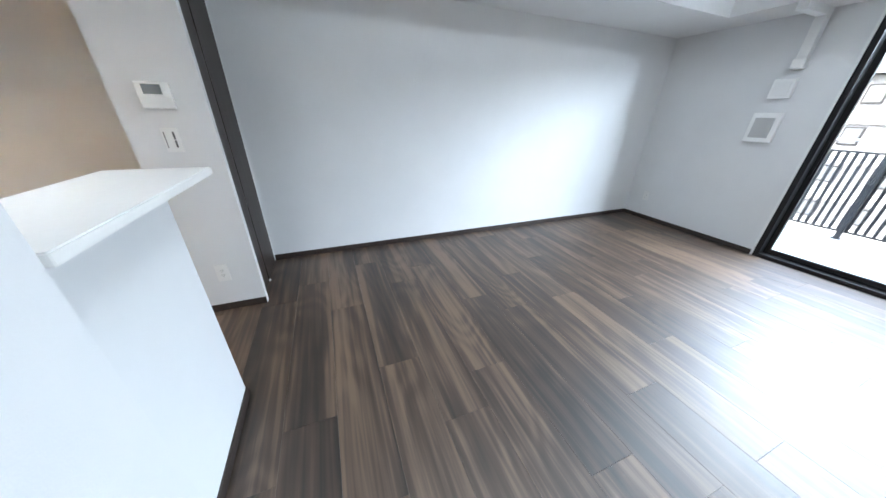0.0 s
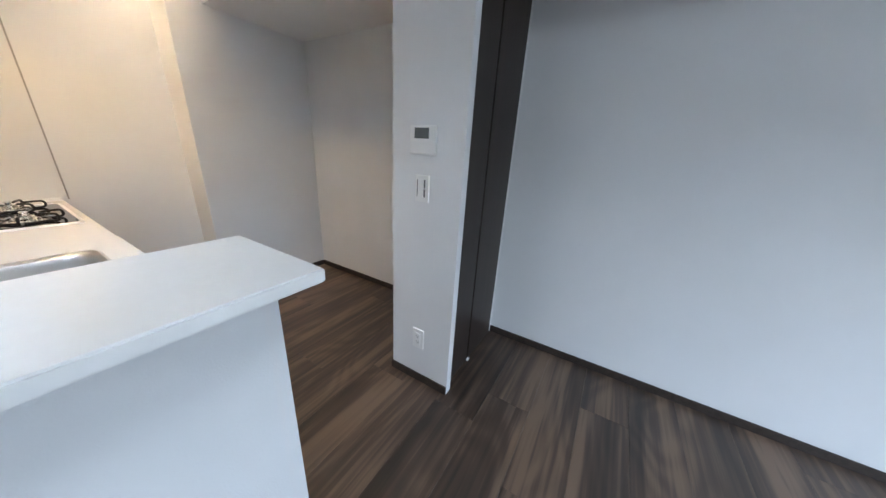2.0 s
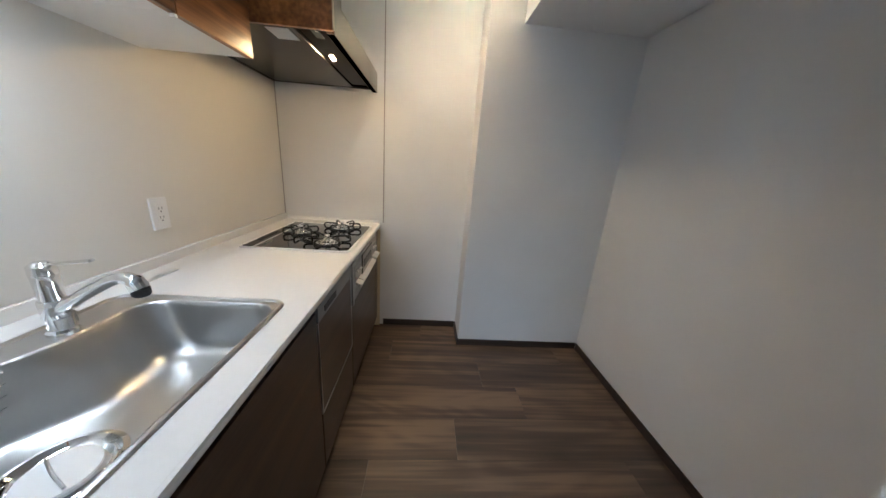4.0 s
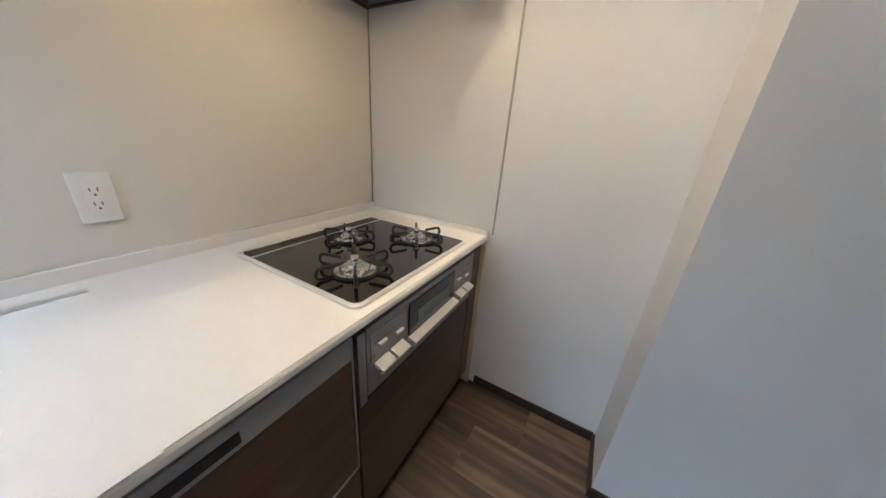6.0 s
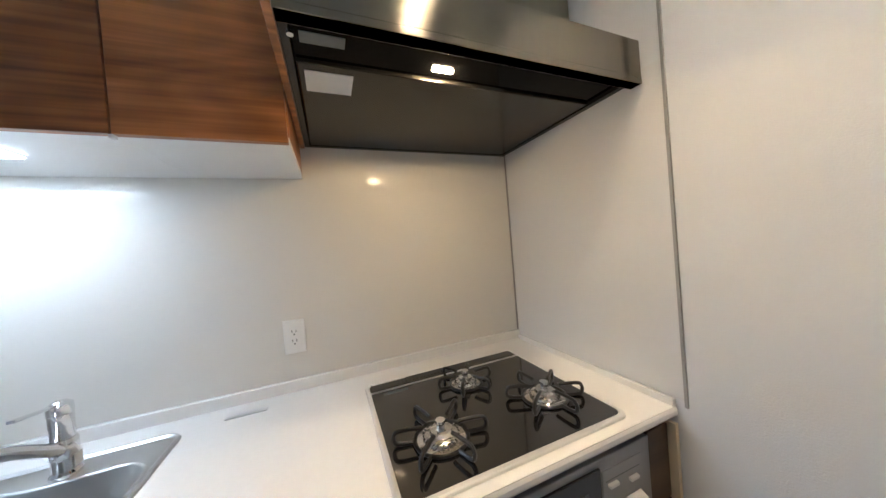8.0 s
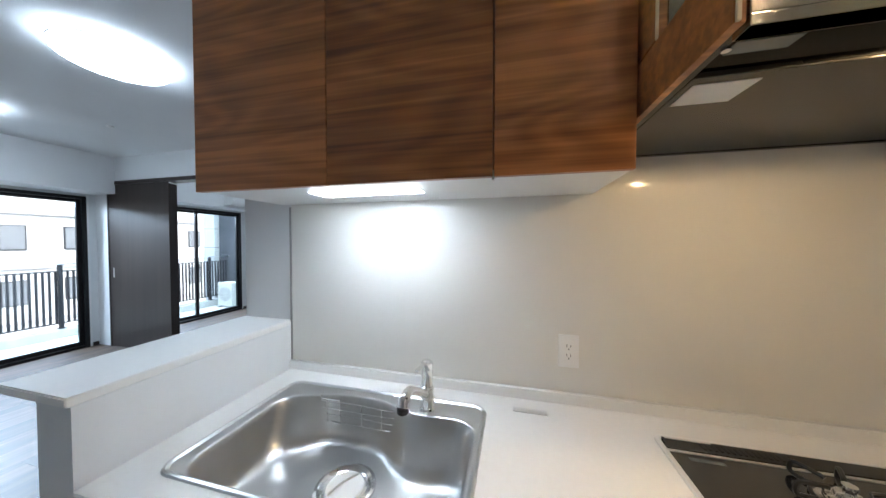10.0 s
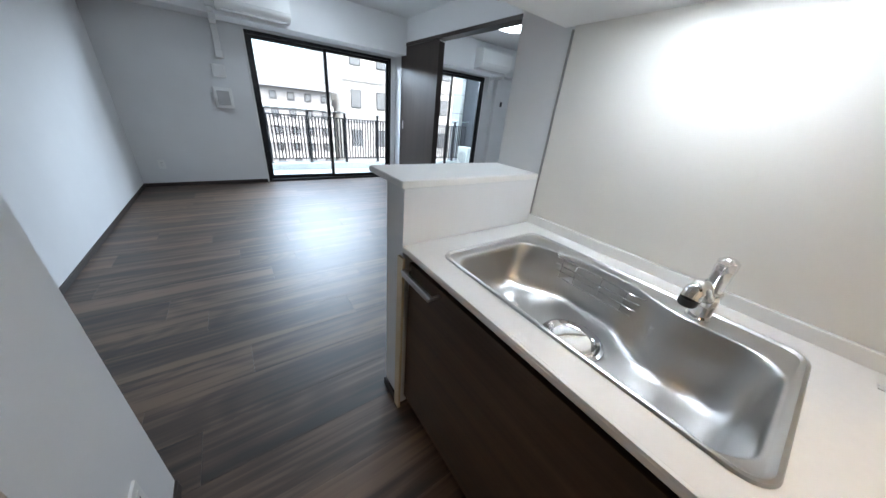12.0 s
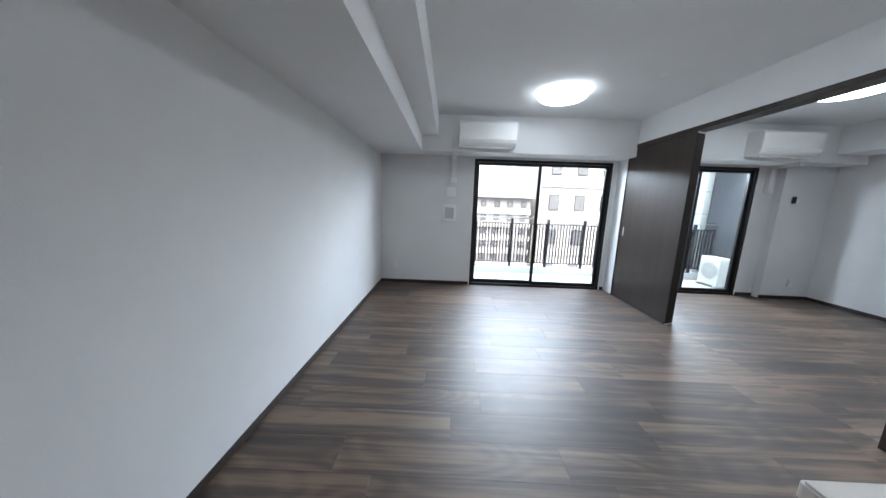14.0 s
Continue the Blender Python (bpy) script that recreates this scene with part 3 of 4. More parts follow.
def worktop_mesh():
    b = bmesh.new()
    hole = round_rect(SX0 + 0.012, SX1 - 0.012, SY0 + 0.012, SY1 - 0.012, 0.05)
    x0, x1, y0, y1 = 1.502, CB, 0.008, 2.168
    outer = []
    cx, cy = (SX0 + SX1) / 2, (SY0 + SY1) / 2
    for x, y in hole:
        dx, dy = x - cx, y - cy
        k = min(((x1 if dx > 0 else x0) - cx) / dx if abs(dx) > 1e-6 else 1e9, ((y1 if dy > 0 else 1.10) - cy) / dy if abs(dy) > 1e-6 else 1e9)
        outer.append((cx + dx * k, cy + dy * k))
    corners = [(x1, y1), (x0, y1), (x0, 1.10), (x1, 1.10)]
    for c in corners:
        i = min(range(len(outer)), key=lambda j: (outer[j][0] - c[0]) ** 2 + (outer[j][1] - c[1]) ** 2)
        outer[i] = c
    top_o, top_h, bot_h = ([b.verts.new((x, y, z)) for x, y in loop] for loop, z in ((outer, CT), (hole, CT), (hole, CT - 0.024)))
    n = len(hole)
    for k in range(n):
        j = (k + 1) % n
        b.faces.new((top_o[k], top_o[j], top_h[j], top_h[k]))
        b.faces.new((top_h[k], top_h[j], bot_h[j], bot_h[k]))
    bx(x0 + 0.004, x1, y0, 1.10, CT - 0.024, CT, bm=b)
    f = [(x0 + 0.008, CT - 0.027), (x0 + 0.002, CT - 0.025), (x0, CT - 0.020), (x0, CT - 0.009), (x0 + 0.003, CT - 0.003), (x0 + 0.009, CT + 0.0002), (x0 + 0.02, CT + 0.0002), (x0 + 0.02, CT - 0.027)]
    rings = [[b.verts.new((x, y, z)) for x, z in f] for y in (y0, y1)]
    for k in range(len(f)):
        j = (k + 1) % len(f)
        b.faces.new((rings[0][k], rings[0][j], rings[1][j], rings[1][k]))
    b.faces.new(rings[0])
    b.faces.new(rings[1])
    return b


part("top", worktop_mesh(), M_COUNTER, wt, smooth=False)
part("back_edge", bx(CB - 0.016, CB, 0.006, 2.170, CT - 0.01, CT + 0.04, 0.003), M_COUNTER, wt)
# added black board: the shaded gap above the cabinet fronts
part("front_rail", bx(CF + 0.024, CF + 0.04, 0.026, 2.146, CT - 0.048, CT - 0.0275), M_BLACKSLOT, wt, "black strip for the shaded gap under the front edge")
part("side_edge", bx(1.506, CB - 0.016, 0.006, 0.018, CT - 0.01, CT + 0.02, 0.003), M_COUNTER, wt)
for k in range(2):
    part("vent_slot", bx(2.082 + k * 0.0135, 2.095 + k * 0.0135, 1.048, 1.162, CT, CT + 0.0025, 0.0008), M_ALU, wt, "thin metal slot cover")

# ---- sink ----
sk = thing("sink", (1.83, 1.65, 0.66), "stainless steel kitchen sink with a wavy basin", "sink")


def wave_back(y, down):
    """The basin's wall-side edge: bulging behind the drain, more so towards the floor (down = 1)."""
    hump = math.exp(-((y - 1.725) / 0.165) ** 4)
    dip = math.exp(-((y - 1.455) / 0.07) ** 2)
    return 1.985 - 0.045 * down + (0.045 + 0.05 * down) * hump - (0.006 + 0.012 * down) * dip


def even_rect(x0, x1, y0, y1, r):
    """A rounded rectangle with a fixed number of points on corners and sides."""
    out = []
    sides = (((x1, y1 - r), (x1 - r, y1), 0, (x1 - r, y1), (x0 + r, y1), 26), ((x0 + r, y1), (x0, y1 - r), 90, (x0, y1 - r), (x0, y0 + r), 38),
             ((x0, y0 + r), (x0 + r, y0), 180, (x0 + r, y0), (x1 - r, y0), 26), ((x1 - r, y0), (x1, y0 + r), 270, (x1, y0 + r), (x1, y1 - r), 38))
    centres = ((x1 - r, y1 - r), (x0 + r, y1 - r), (x0 + r, y0 + r), (x1 - r, y0 + r))
    for (_, _, a0, p, q, n), (cx, cy) in zip(sides, centres):
        out += [(cx + r * math.cos(radians(a0 + 90 * k / 10)), cy + r * math.sin(radians(a0 + 90 * k / 10))) for k in range(10)]
        out += [(p[0] + (q[0] - p[0]) * k / n, p[1] + (q[1] - p[1]) * k / n) for k in range(n)]
    return out


def basin_loop(inset, z, r, down=0.0):
    x0, x1, y0, y1 = SX0 + 0.016 + inset, 2.02 - inset, SY0 + 0.028 + inset, SY1 - 0.05 - inset
    out = []
    for x, y in even_rect(x0, x1, y0, y1, r):
        f = (x - x0) / (x1 - x0)
        out.append((x0 + f * (wave_back(y, down) - inset - x0), y, z))
    return out


def rim_loop(grow, z):
    return [(x, y, z) for x, y in even_rect(SX0 - grow, SX1 + grow, SY0 - grow, SY1 + grow, 0.05 + grow)]


b = loft([rim_loop(0.0, CT + 0.001), rim_loop(-0.003, CT + 0.006), rim_loop(-0.009, CT + 0.007), rim_loop(-0.014, CT + 0.004), rim_loop(-0.017, CT + 0.0015), basin_loop(-0.008, CT + 0.0012, 0.088), basin_loop(-0.003, CT - 0.0005, 0.083), basin_loop(0.0, CT - 0.004, 0.08),
          basin_loop(0.004, CT - 0.02, 0.08, 0.1), basin_loop(0.010, CT - 0.08, 0.08, 0.5), basin_loop(0.014, CT - 0.118, 0.085, 0.75), basin_loop(0.022, CT - 0.142, 0.09, 0.9), basin_loop(0.036, CT - 0.158, 0.09, 1.0), basin_loop(0.06, CT - 0.164, 0.085, 1.0), basin_loop(0.1, CT - 0.167, 0.07, 1.0)], cap_last=True)
bowl = part("basin", b, M_SINK, sk, smooth=True)
dx, dy = 1.832, 1.662
zb = CT - 0.167
part("drain_ring", turned(dx, dy, [(0.094, zb + 0.001), (0.092, zb + 0.006), (0.082, zb + 0.009), (0.074, zb + 0.003), (0.069, zb + 0.007), (0.062, zb + 0.002)], 40), M_CHROME, sk, "polished drain ring", True)
part("drain_cover", turned(dx, dy, [(0.056, zb + 0.002), (0.056, zb + 0.008), (0.05, zb + 0.011), (0.01, zb + 0.013)], 40), M_WHITE, sk, "round pale drain cover", True)
b = tube(bend([(dx - 0.045, dy + 0.03, zb + 0.0135), (dx, dy + 0.008, zb + 0.018), (dx + 0.045, dy - 0.02, zb + 0.0135)]), 0.003, 6)
part("cover_grip", b, M_ALU, sk, "", True)
wr = thing("wire_rack", (2.0, 1.72, CT - 0.1), "small chrome wire rack hung in the sink", "rack")
for k in range(4):
    z = CT - 0.014 - 0.024 * k
    pts = bend([(2.018, 1.875, z), (2.0, 1.862, z), (2.004 - 0.008 * (k % 2), 1.72, z), (1.996, 1.585, z), (2.012, 1.568, z)], 6)
    part("wire", tube(pts, 0.0022, 6), M_CHROME, wr, "", True)
part("top_bar", tube(bend([(2.03, 1.885, CT - 0.002), (2.0, 1.868, CT - 0.004), (2.0, 1.79, CT - 0.004)], 5), 0.0042, 8), M_CHROME, wr, "", True)
for y in (1.62, 1.70, 1.79, 1.845):
    part("wire", tube([(1.997, y, CT - 0.006), (1.997, y, CT - 0.092)], 0.0019, 6), M_CHROME, wr, "", True)

# ---- tap ----
tp = thing("kitchen_tap", (2.012, 1.455, CT), "chrome single-lever kitchen tap beside the sink", "tap")
tx, ty = 2.012, 1.455
part("body", turned(tx, ty, [(0.027, CT + 0.003), (0.027, CT + 0.01), (0.022, CT + 0.016), (0.021, CT + 0.06), (0.022, CT + 0.066), (0.020, CT + 0.118), (0.021, CT + 0.122), (0.021, CT + 0.16), (0.018, CT + 0.172), (0.008, CT + 0.177)], 28), M_CHROME, tp, "", True)
sp = bend([(tx, ty, CT + 0.062), (tx - 0.03, ty + 0.001, CT + 0.078), (tx - 0.10, ty + 0.003, CT + 0.122), (tx - 0.155, ty + 0.005, CT + 0.150), (tx - 0.19, ty + 0.006, CT + 0.150), (tx - 0.204, ty + 0.007, CT + 0.128)])
part("spout", tube(sp, [0.0165] * 8 + [0.0142] * (len(sp) - 14) + [0.0178] * 6, 18), M_CHROME, tp, "", True)
part("nozzle", turned(tx - 0.204, ty + 0.007, [(0.0145, CT + 0.112), (0.0172, CT + 0.116), (0.0172, CT + 0.130)], 20), M_BLACKSLOT, tp, "black spray nozzle", True)
part("collar", turned(tx, ty, [(0.0225, CT + 0.044), (0.0245, CT + 0.048), (0.0245, CT + 0.086), (0.0225, CT + 0.09)], 28), M_CHROME, tp, "", True)
part("lever_cap", turned(tx, ty, [(0.0205, CT + 0.148), (0.022, CT + 0.152), (0.0215, CT + 0.172), (0.012, CT + 0.18)], 28), M_CHROME, tp, "", True)
b = bx(tx - 0.112, tx - 0.012, ty - 0.007, ty + 0.007, CT + 0.1705, CT + 0.1775, 0.003)
bmesh.ops.rotate(b, verts=b.verts, cent=(tx - 0.012, ty, CT + 0.174), matrix=Matrix.Rotation(radians(9), 3, "Y"))
part("lever", b, M_CHROME, tp, "", True)
bt = bx(tx - 0.012, tx + 0.012, ty - 0.024, ty - 0.022, CT + 0.02, CT + 0.05, 0.0005)
part("label", bt, M_LABEL, tp)


# ---- base cabinets ----


def base_cabinet(y0, y1, z0, z1, label):
    c = thing("base_cabinet", (1.8, (y0 + y1) / 2, 0), label, "cabinet", "base cabinets")
    part("body", bx(CF + 0.021, CB - 0.01, y0 + 0.001, y1 - 0.001, z0, min(z1, 0.60)), M_LOWER, c)
    part("door", bx(CF, CF + 0.019, y0 + 0.0025, y1 - 0.0025, z0, z1, 0.0015), M_LOWER, c)
    return c


c1 = base_cabinet(1.217, 2.148, 0.085, 0.79, "dark walnut sink cabinet with metal bar handle")
dr = [o for o in c1.children if o.name.startswith("door")][0]
b = tube(bend([(CF, 2.135, 0.768), (CF - 0.03, 2.135, 0.768), (CF - 0.034, 2.12, 0.768), (CF - 0.034, 1.965, 0.768), (CF - 0.03, 1.95, 0.768), (CF, 1.95, 0.768)], 5), 0.006, 10)
bx(CF - 0.040, CF - 0.028, 1.955, 2.13, 0.752, 0.776, 0.003, bm=b)
part("handle", b, M_ALU, dr, "silver bar handle")
dw = thing("dishwasher", (1.8, 1.0, 0), "built-in dishwasher with a dark walnut front", "dishwasher")
part("body", bx(CF + 0.021, CB - 0.01, 0.776, 1.215, 0.085, 0.79), M_GREYPL, dw)
pan = part("control_strip", bx(CF - 0.004, CF + 0.019, 0.781, 1.211, 0.745, 0.806, 0.002), M_GREYPL, dw, "grey control strip")
part("slot", bx(CF - 0.006, CF - 0.0035, 1.02, 1.15, 0.758, 0.782, 0.0008), M_BLACKSLOT, pan)
part("door", bx(CF, CF + 0.019, 0.789, 1.203, 0.357, 0.742, 0.0015), M_LOWER, dw)
b = bx(CF - 0.002, CF + 0.019, 0.780, 0.787, 0.35, 0.742)
bx(CF - 0.002, CF + 0.019, 1.205, 1.212, 0.35, 0.742, bm=b)
bx(CF - 0.002, CF + 0.019, 0.787, 1.205, 0.349, 0.3555, bm=b)
part("edge_trim", b, M_ALU, dw, "thin silver trim")
part("lower_door", bx(CF, CF + 0.019, 0.781, 1.211, 0.085, 0.346, 0.0015), M_LOWER, dw)
c2 = base_cabinet(0.112, 0.774, 0.085, 0.572, "dark walnut drawer cabinet under the stove")
c3 = base_cabinet(0.024, 0.110, 0.085, 0.60, "narrow dark walnut filler cabinet beside the wall")
part("upper_door", bx(CF, CF + 0.019, 0.0265, 0.1075, 0.606, 0.802, 0.0015), M_LOWER, c3)
kb = thing("toe_kick", (1.6, 1.08, 0), "dark recessed toe kick under the cabinets", "toe kick")
part("board", bx(CF + 0.055, CF + 0.07, 0.024, 2.148, 0.0, 0.083), M_LOWER, kb)
ef = thing("filler_board", (1.52, 0.013, 0), "cream filler board between cabinet and wall", "filler")
part("board", bx(1.502, CF + 0.03, 0.0095, 0.021, 0.0, 0.806, 0.001), M_CREAM, ef)

# ---- grill front under the hob ----
gr = thing("stove_grill", (1.52, 0.43, 0.58), "silver gas stove front with grill window and levers", "stove")
part("front", bx(CF - 0.006, CF + 0.02, 0.114, 0.742, 0.588, 0.802, 0.003), M_STOVEFRONT, gr)
part("body", bx(CF + 0.022, 2.0, 0.12, 0.735, 0.62, 0.80), M_BLACKSLOT, gr)
part("base_strip", bx(CF - 0.004, CF + 0.02, 0.114, 0.742, 0.575, 0.587, 0.001), M_BLACKSLOT, gr)
part("side_strip", bx(CF - 0.008, CF + 0.019, 0.7465, 0.7715, 0.576, 0.802, 0.002), M_STOVEFRONT, gr)
# black filler where the narrow gap beside the front lies in shade
part("side_gap", bx(CF + 0.004, CF + 0.019, 0.7425, 0.746, 0.576, 0.802), M_BLACKSLOT, gr)
part("grill_window", bx(CF - 0.012, CF - 0.005, 0.292, 0.572, 0.672, 0.785, 0.002), M_HOBGLASS, gr, "dark glass window")
part("window_glow", bx(CF - 0.0135, CF - 0.0115, 0.335, 0.53, 0.70, 0.745, 0.0005), M_SCREEN, gr, "paler glass pane")


def flap(name, y0, y1, z, reach, label):
    """A tilted metal flap with a turned-down lip, standing out of the stove front."""
    b = bx(CF - reach, CF - 0.006, y0, y1, z, z + 0.006, 0.0018)
    bx(CF - reach - 0.004, CF - reach + 0.003, y0, y1, z - 0.011, z + 0.0055, 0.0018, bm=b)
    bx(CF - reach + 0.012, CF - 0.006, y0 + 0.004, y1 - 0.004, z - 0.012, z - 0.001, 0.001, bm=b)
    bmesh.ops.rotate(b, verts=b.verts, cent=(CF - 0.006, y0, z), matrix=Matrix.Rotation(radians(-20), 3, "Y"))
    part(name, b, M_LEVER, gr, label)


flap("grill_handle", 0.287, 0.574, 0.668, 0.034, "silver grill handle")
for y in (0.600, 0.663, 0.158, 0.222):
    flap("lever", y, y + 0.055, 0.679, 0.036, "silver lever")
for y0, y1 in ((0.585, 0.73), (0.15, 0.285)):
    part("button_panel", bx(CF - 0.009, CF - 0.006, y0, y1, 0.69, 0.772, 0.001), M_STOVEFRONT, gr)
    for k in range(2):
        yy = y0 + 0.02 + k * 0.07
        part("slide_knob", bx(CF - 0.018, CF - 0.009, yy, yy + 0.03, 0.722 + 0.01 * k, 0.730 + 0.01 * k, 0.002), M_LEVER, gr)
    part("marking", bx(CF - 0.0094, CF - 0.009, y0 + 0.01, y1 - 0.01, 0.745, 0.7465), M_INK, gr)
    for k in range(4):
        part("marking", bx(CF - 0.0064, CF - 0.006, y0 + 0.012 + 0.03 * k, y0 + 0.026 + 0.03 * k, 0.632, 0.636), M_INK, gr)
part("marking", bx(CF - 0.0096, CF - 0.009, 0.715, 0.722, 0.705, 0.711), M_RED, gr, "small red mark")

# ---- hob ----
hb = thing("gas_hob", (1.8, 0.45, CT), "black glass three-burner gas hob with silver rim", "hob")
HX0, HX1, HY0, HY1 = 1.532, 2.062, 0.145, 0.752
b = loft([[(x, y, z) for x, y in round_rect(HX0 + g, HX1 - g, HY0 + g, HY1 - g, 0.03 - g * 0.6, 8)] for g, z in ((0, CT + 0.0005), (0.001, CT + 0.006), (0.004, CT + 0.0085), (0.013, CT + 0.0085), (0.015, CT + 0.006))])
part("rim", b, M_HOBRIM, hb, "pale silver rim", True)
part("glass_top", plate(round_rect(HX0 + 0.011, HX1 - 0.011, HY0 + 0.011, HY1 - 0.011, 0.022, 8), CT + 0.001, CT + 0.007), M_HOBGLASS, hb)
vent = part("vent_strip", bx(HX1 - 0.066, HX1 - 0.018, HY0 + 0.02, HY1 - 0.02, CT + 0.007, CT + 0.0105, 0.001), M_IRON, hb, "black exhaust strip")
for k in range(16):
    y = HY0 + 0.29 + k * 0.0135
    part("vent_slot", bx(HX1 - 0.054, HX1 - 0.03, y, y + 0.006, CT + 0.0105, CT + 0.0125), M_BLACKSLOT, vent)
part("strip_edge", bx(HX1 - 0.077, HX1 - 0.069, HY0 + 0.014, HY1 - 0.014, CT + 0.007, CT + 0.0095), M_ALU, hb)
part("strip_bar", bx(HX1 - 0.026, HX1 - 0.021, HY1 - 0.14, HY1 - 0.026, CT + 0.0105, CT + 0.0122, 0.0005), M_ALU, vent, "bright metal bar")


def burner(cx, cy, r, prongs, turn):
    z = CT + 0.007
    ring = part("burner", turned(cx, cy, [(r * 1.35, z), (r * 1.3, z + 0.004), (r * 1.0, z + 0.006), (r * 0.96, z + 0.012), (r * 0.8, z + 0.017), (r * 0.62, z + 0.018), (r * 0.58, z + 0.026), (r * 0.2, z + 0.028)], 36), M_STEEL, hb, "bright steel burner", True)
    part("sensor", turned(cx, cy, [(0.010, z + 0.028), (0.010, z + 0.040), (0.013, z + 0.041), (0.012, z + 0.047)], 18), M_CHROME, ring, "round heat sensor", True)
    b = bmesh.new()
    for k in range(24):
        a = 2 * math.pi * k / 24
        tube([(cx + r * 0.9 * math.cos(a), cy + r * 0.9 * math.sin(a), z + 0.014), (cx + r * 0.99 * math.cos(a), cy + r * 0.99 * math.sin(a), z + 0.013)], 0.0016, 5, bm=b)
    part("flame_ports", b, M_IRON, ring)
    tr = part("trivet", tube([(cx + r * 1.42 * math.cos(2 * math.pi * k / 40), cy + r * 1.42 * math.sin(2 * math.pi * k / 40), z + 0.004) for k in range(41)], 0.0045, 8), M_IRON, hb, "black pan support", True)
    for k in range(prongs):
        a = turn + 2 * math.pi * k / prongs
        ca, sa = math.cos(a), math.sin(a)
        line = bend([(cx + q * ca, cy + q * sa, z + h) for q, h in ((r * 1.42, 0.004), (r * 2.3, 0.006), (r * 2.5, 0.018), (r * 2.4, 0.033), (r * 2.1, 0.037), (r * 1.2, 0.036), (r * 0.95, 0.034))], 4)
        part("prong", tube(line, 0.0052, 7), M_IRON, tr, "", True)


burner(1.682, 0.610, 0.046, 6, 0.3)
burner(1.700, 0.275, 0.044, 6, 0.1)
burner(1.890, 0.440, 0.037, 6, 0.5)
part("marking", bx(1.958, 1.972, 0.62, 0.70, CT + 0.007, CT + 0.0073), M_SCREEN, hb)

# ---- wall cabinets over the sink ----
CZ = 1.612
splits = (0.896, 1.217, 1.702, 2.212)
for k, (y0, y1) in enumerate(zip(splits, splits[1:])):
    c = thing("wall_cabinet", (2.0, (y0 + y1) / 2, CZ), "warm walnut wall cabinet unit above the counter", "cabinet", "wall cabinets")
    part("body", bx(1.832, CB + 0.005, y0 + 0.0005, y1 - 0.0005, CZ + 0.018, 2.42), M_WALNUT, c)
    part("door", bx(1.81, 1.829, y0 + 0.0018, y1 - 0.0018, CZ - 0.004, 2.42, 0.0015), M_WALNUT, c)
    part("bottom_board", bx(1.832, CB + 0.005, y0 + 0.0005, y1 - 0.0005, CZ, CZ + 0.0175), M_WHITE, c, "white underside board")
    if k == 1:
        part("latch", bx(1.812, 1.826, y0 - 0.004, y0 + 0.004, CZ - 0.012, CZ - 0.004, 0.001), M_ALU, c)
structure("cabinet_filler", bx(1.815, K, 0.896, 2.212, 2.42, CEIL), M_WALL, "white boxed filler above the wall cabinets", "filler")
ul = thing("under_cabinet_lamp", (1.9, 1.62, CZ - 0.02), "flush white light panel under the wall cabinet", "lamp")
part("frame", bx(1.90, 2.00, 1.457, 1.843, CZ - 0.003, CZ, 0.001), M_WHITE, ul)
part("diffuser", bx(1.903, 1.997, 1.46, 1.84, CZ - 0.0055, CZ - 0.0032, 0.0008), M_UNDERLAMP, ul, "glowing flush diffuser")

# ---- range hood ----
rh = thing("range_hood", (1.85, 0.45, 1.75), "stainless steel range hood with a dark underside", "range hood")
HZ = 1.728
b = bx(1.530, 1.548, 0.012, 0.878, HZ + 0.004, 1.832, 0.002)
part("front_panel", b, M_HOODSTEEL, rh)
part("top_cover", bx(1.549, CB - 0.002, 0.012, 0.878, 1.8335, 1.8455, 0.001), M_STEEL, rh)
part("side_panel", bx(1.532, CB - 0.002, 0.8795, 0.8935, HZ - 0.004, 1.842, 0.001), M_WALNUT, rh, "walnut side board")
part("side_edge", bx(1.527, 1.5315, 0.8875, 0.8925, HZ - 0.004, 1.842, 0.001), M_CREAM, rh, "pale board edge")
part("duct_cover", bx(1.745, CB - 0.002, 0.012, 0.870, 1.8465, 2.555, 0.002), M_HOODSTEEL, rh)
part("upper_side_panel", bx(1.7455, CB - 0.002, 0.8715, 0.8935, 1.8465, 2.555, 0.001), M_WALNUT, rh, "walnut side board")
part("duct_edge", bx(1.742, 1.745, 0.8875, 0.8935, 1.8465, 2.555, 0.001), M_CREAM, rh, "pale board edge")
b = bx(1.549, CB - 0.002, 0.012, 0.030, HZ + 0.002, 1.832)
bx(1.549, CB - 0.002, 0.862, 0.878, HZ + 0.002, 1.832, bm=b)
bx(2.166, CB - 0.002, 0.030, 0.862, HZ + 0.002, 1.832, bm=b)
part("skirt", b, M_HOODIN, rh)
part("inner_ceiling", bx(1.549, 2.165, 0.031, 0.861, HZ + 0.05, HZ + 0.056), M_HOODIN, rh)
part("rectifier_plate", bx(1.682, 2.163, 0.034, 0.858, HZ + 0.004, HZ + 0.016, 0.003), M_HOODIN, rh, "dark grey rectifier plate")
part("lamp_strip", bx(1.561, 1.680, 0.034, 0.858, HZ + 0.012, HZ + 0.018), M_LAMPSTRIP, rh, "glossy black lamp strip")
part("front_lip", bx(1.529, 1.560, 0.012, 0.878, HZ - 0.012, HZ + 0.0035, 0.0015), M_HOODSTEEL, rh)
part("sticker", bx(1.707, 1.79, 0.742, 0.845, HZ + 0.0025, HZ + 0.0042), M_LABEL, rh, "white paper sticker")
part("sticker", bx(1.602, 1.632, 0.764, 0.846, HZ + 0.0105, HZ + 0.0122), M_SCREEN, rh, "dark grey sticker")
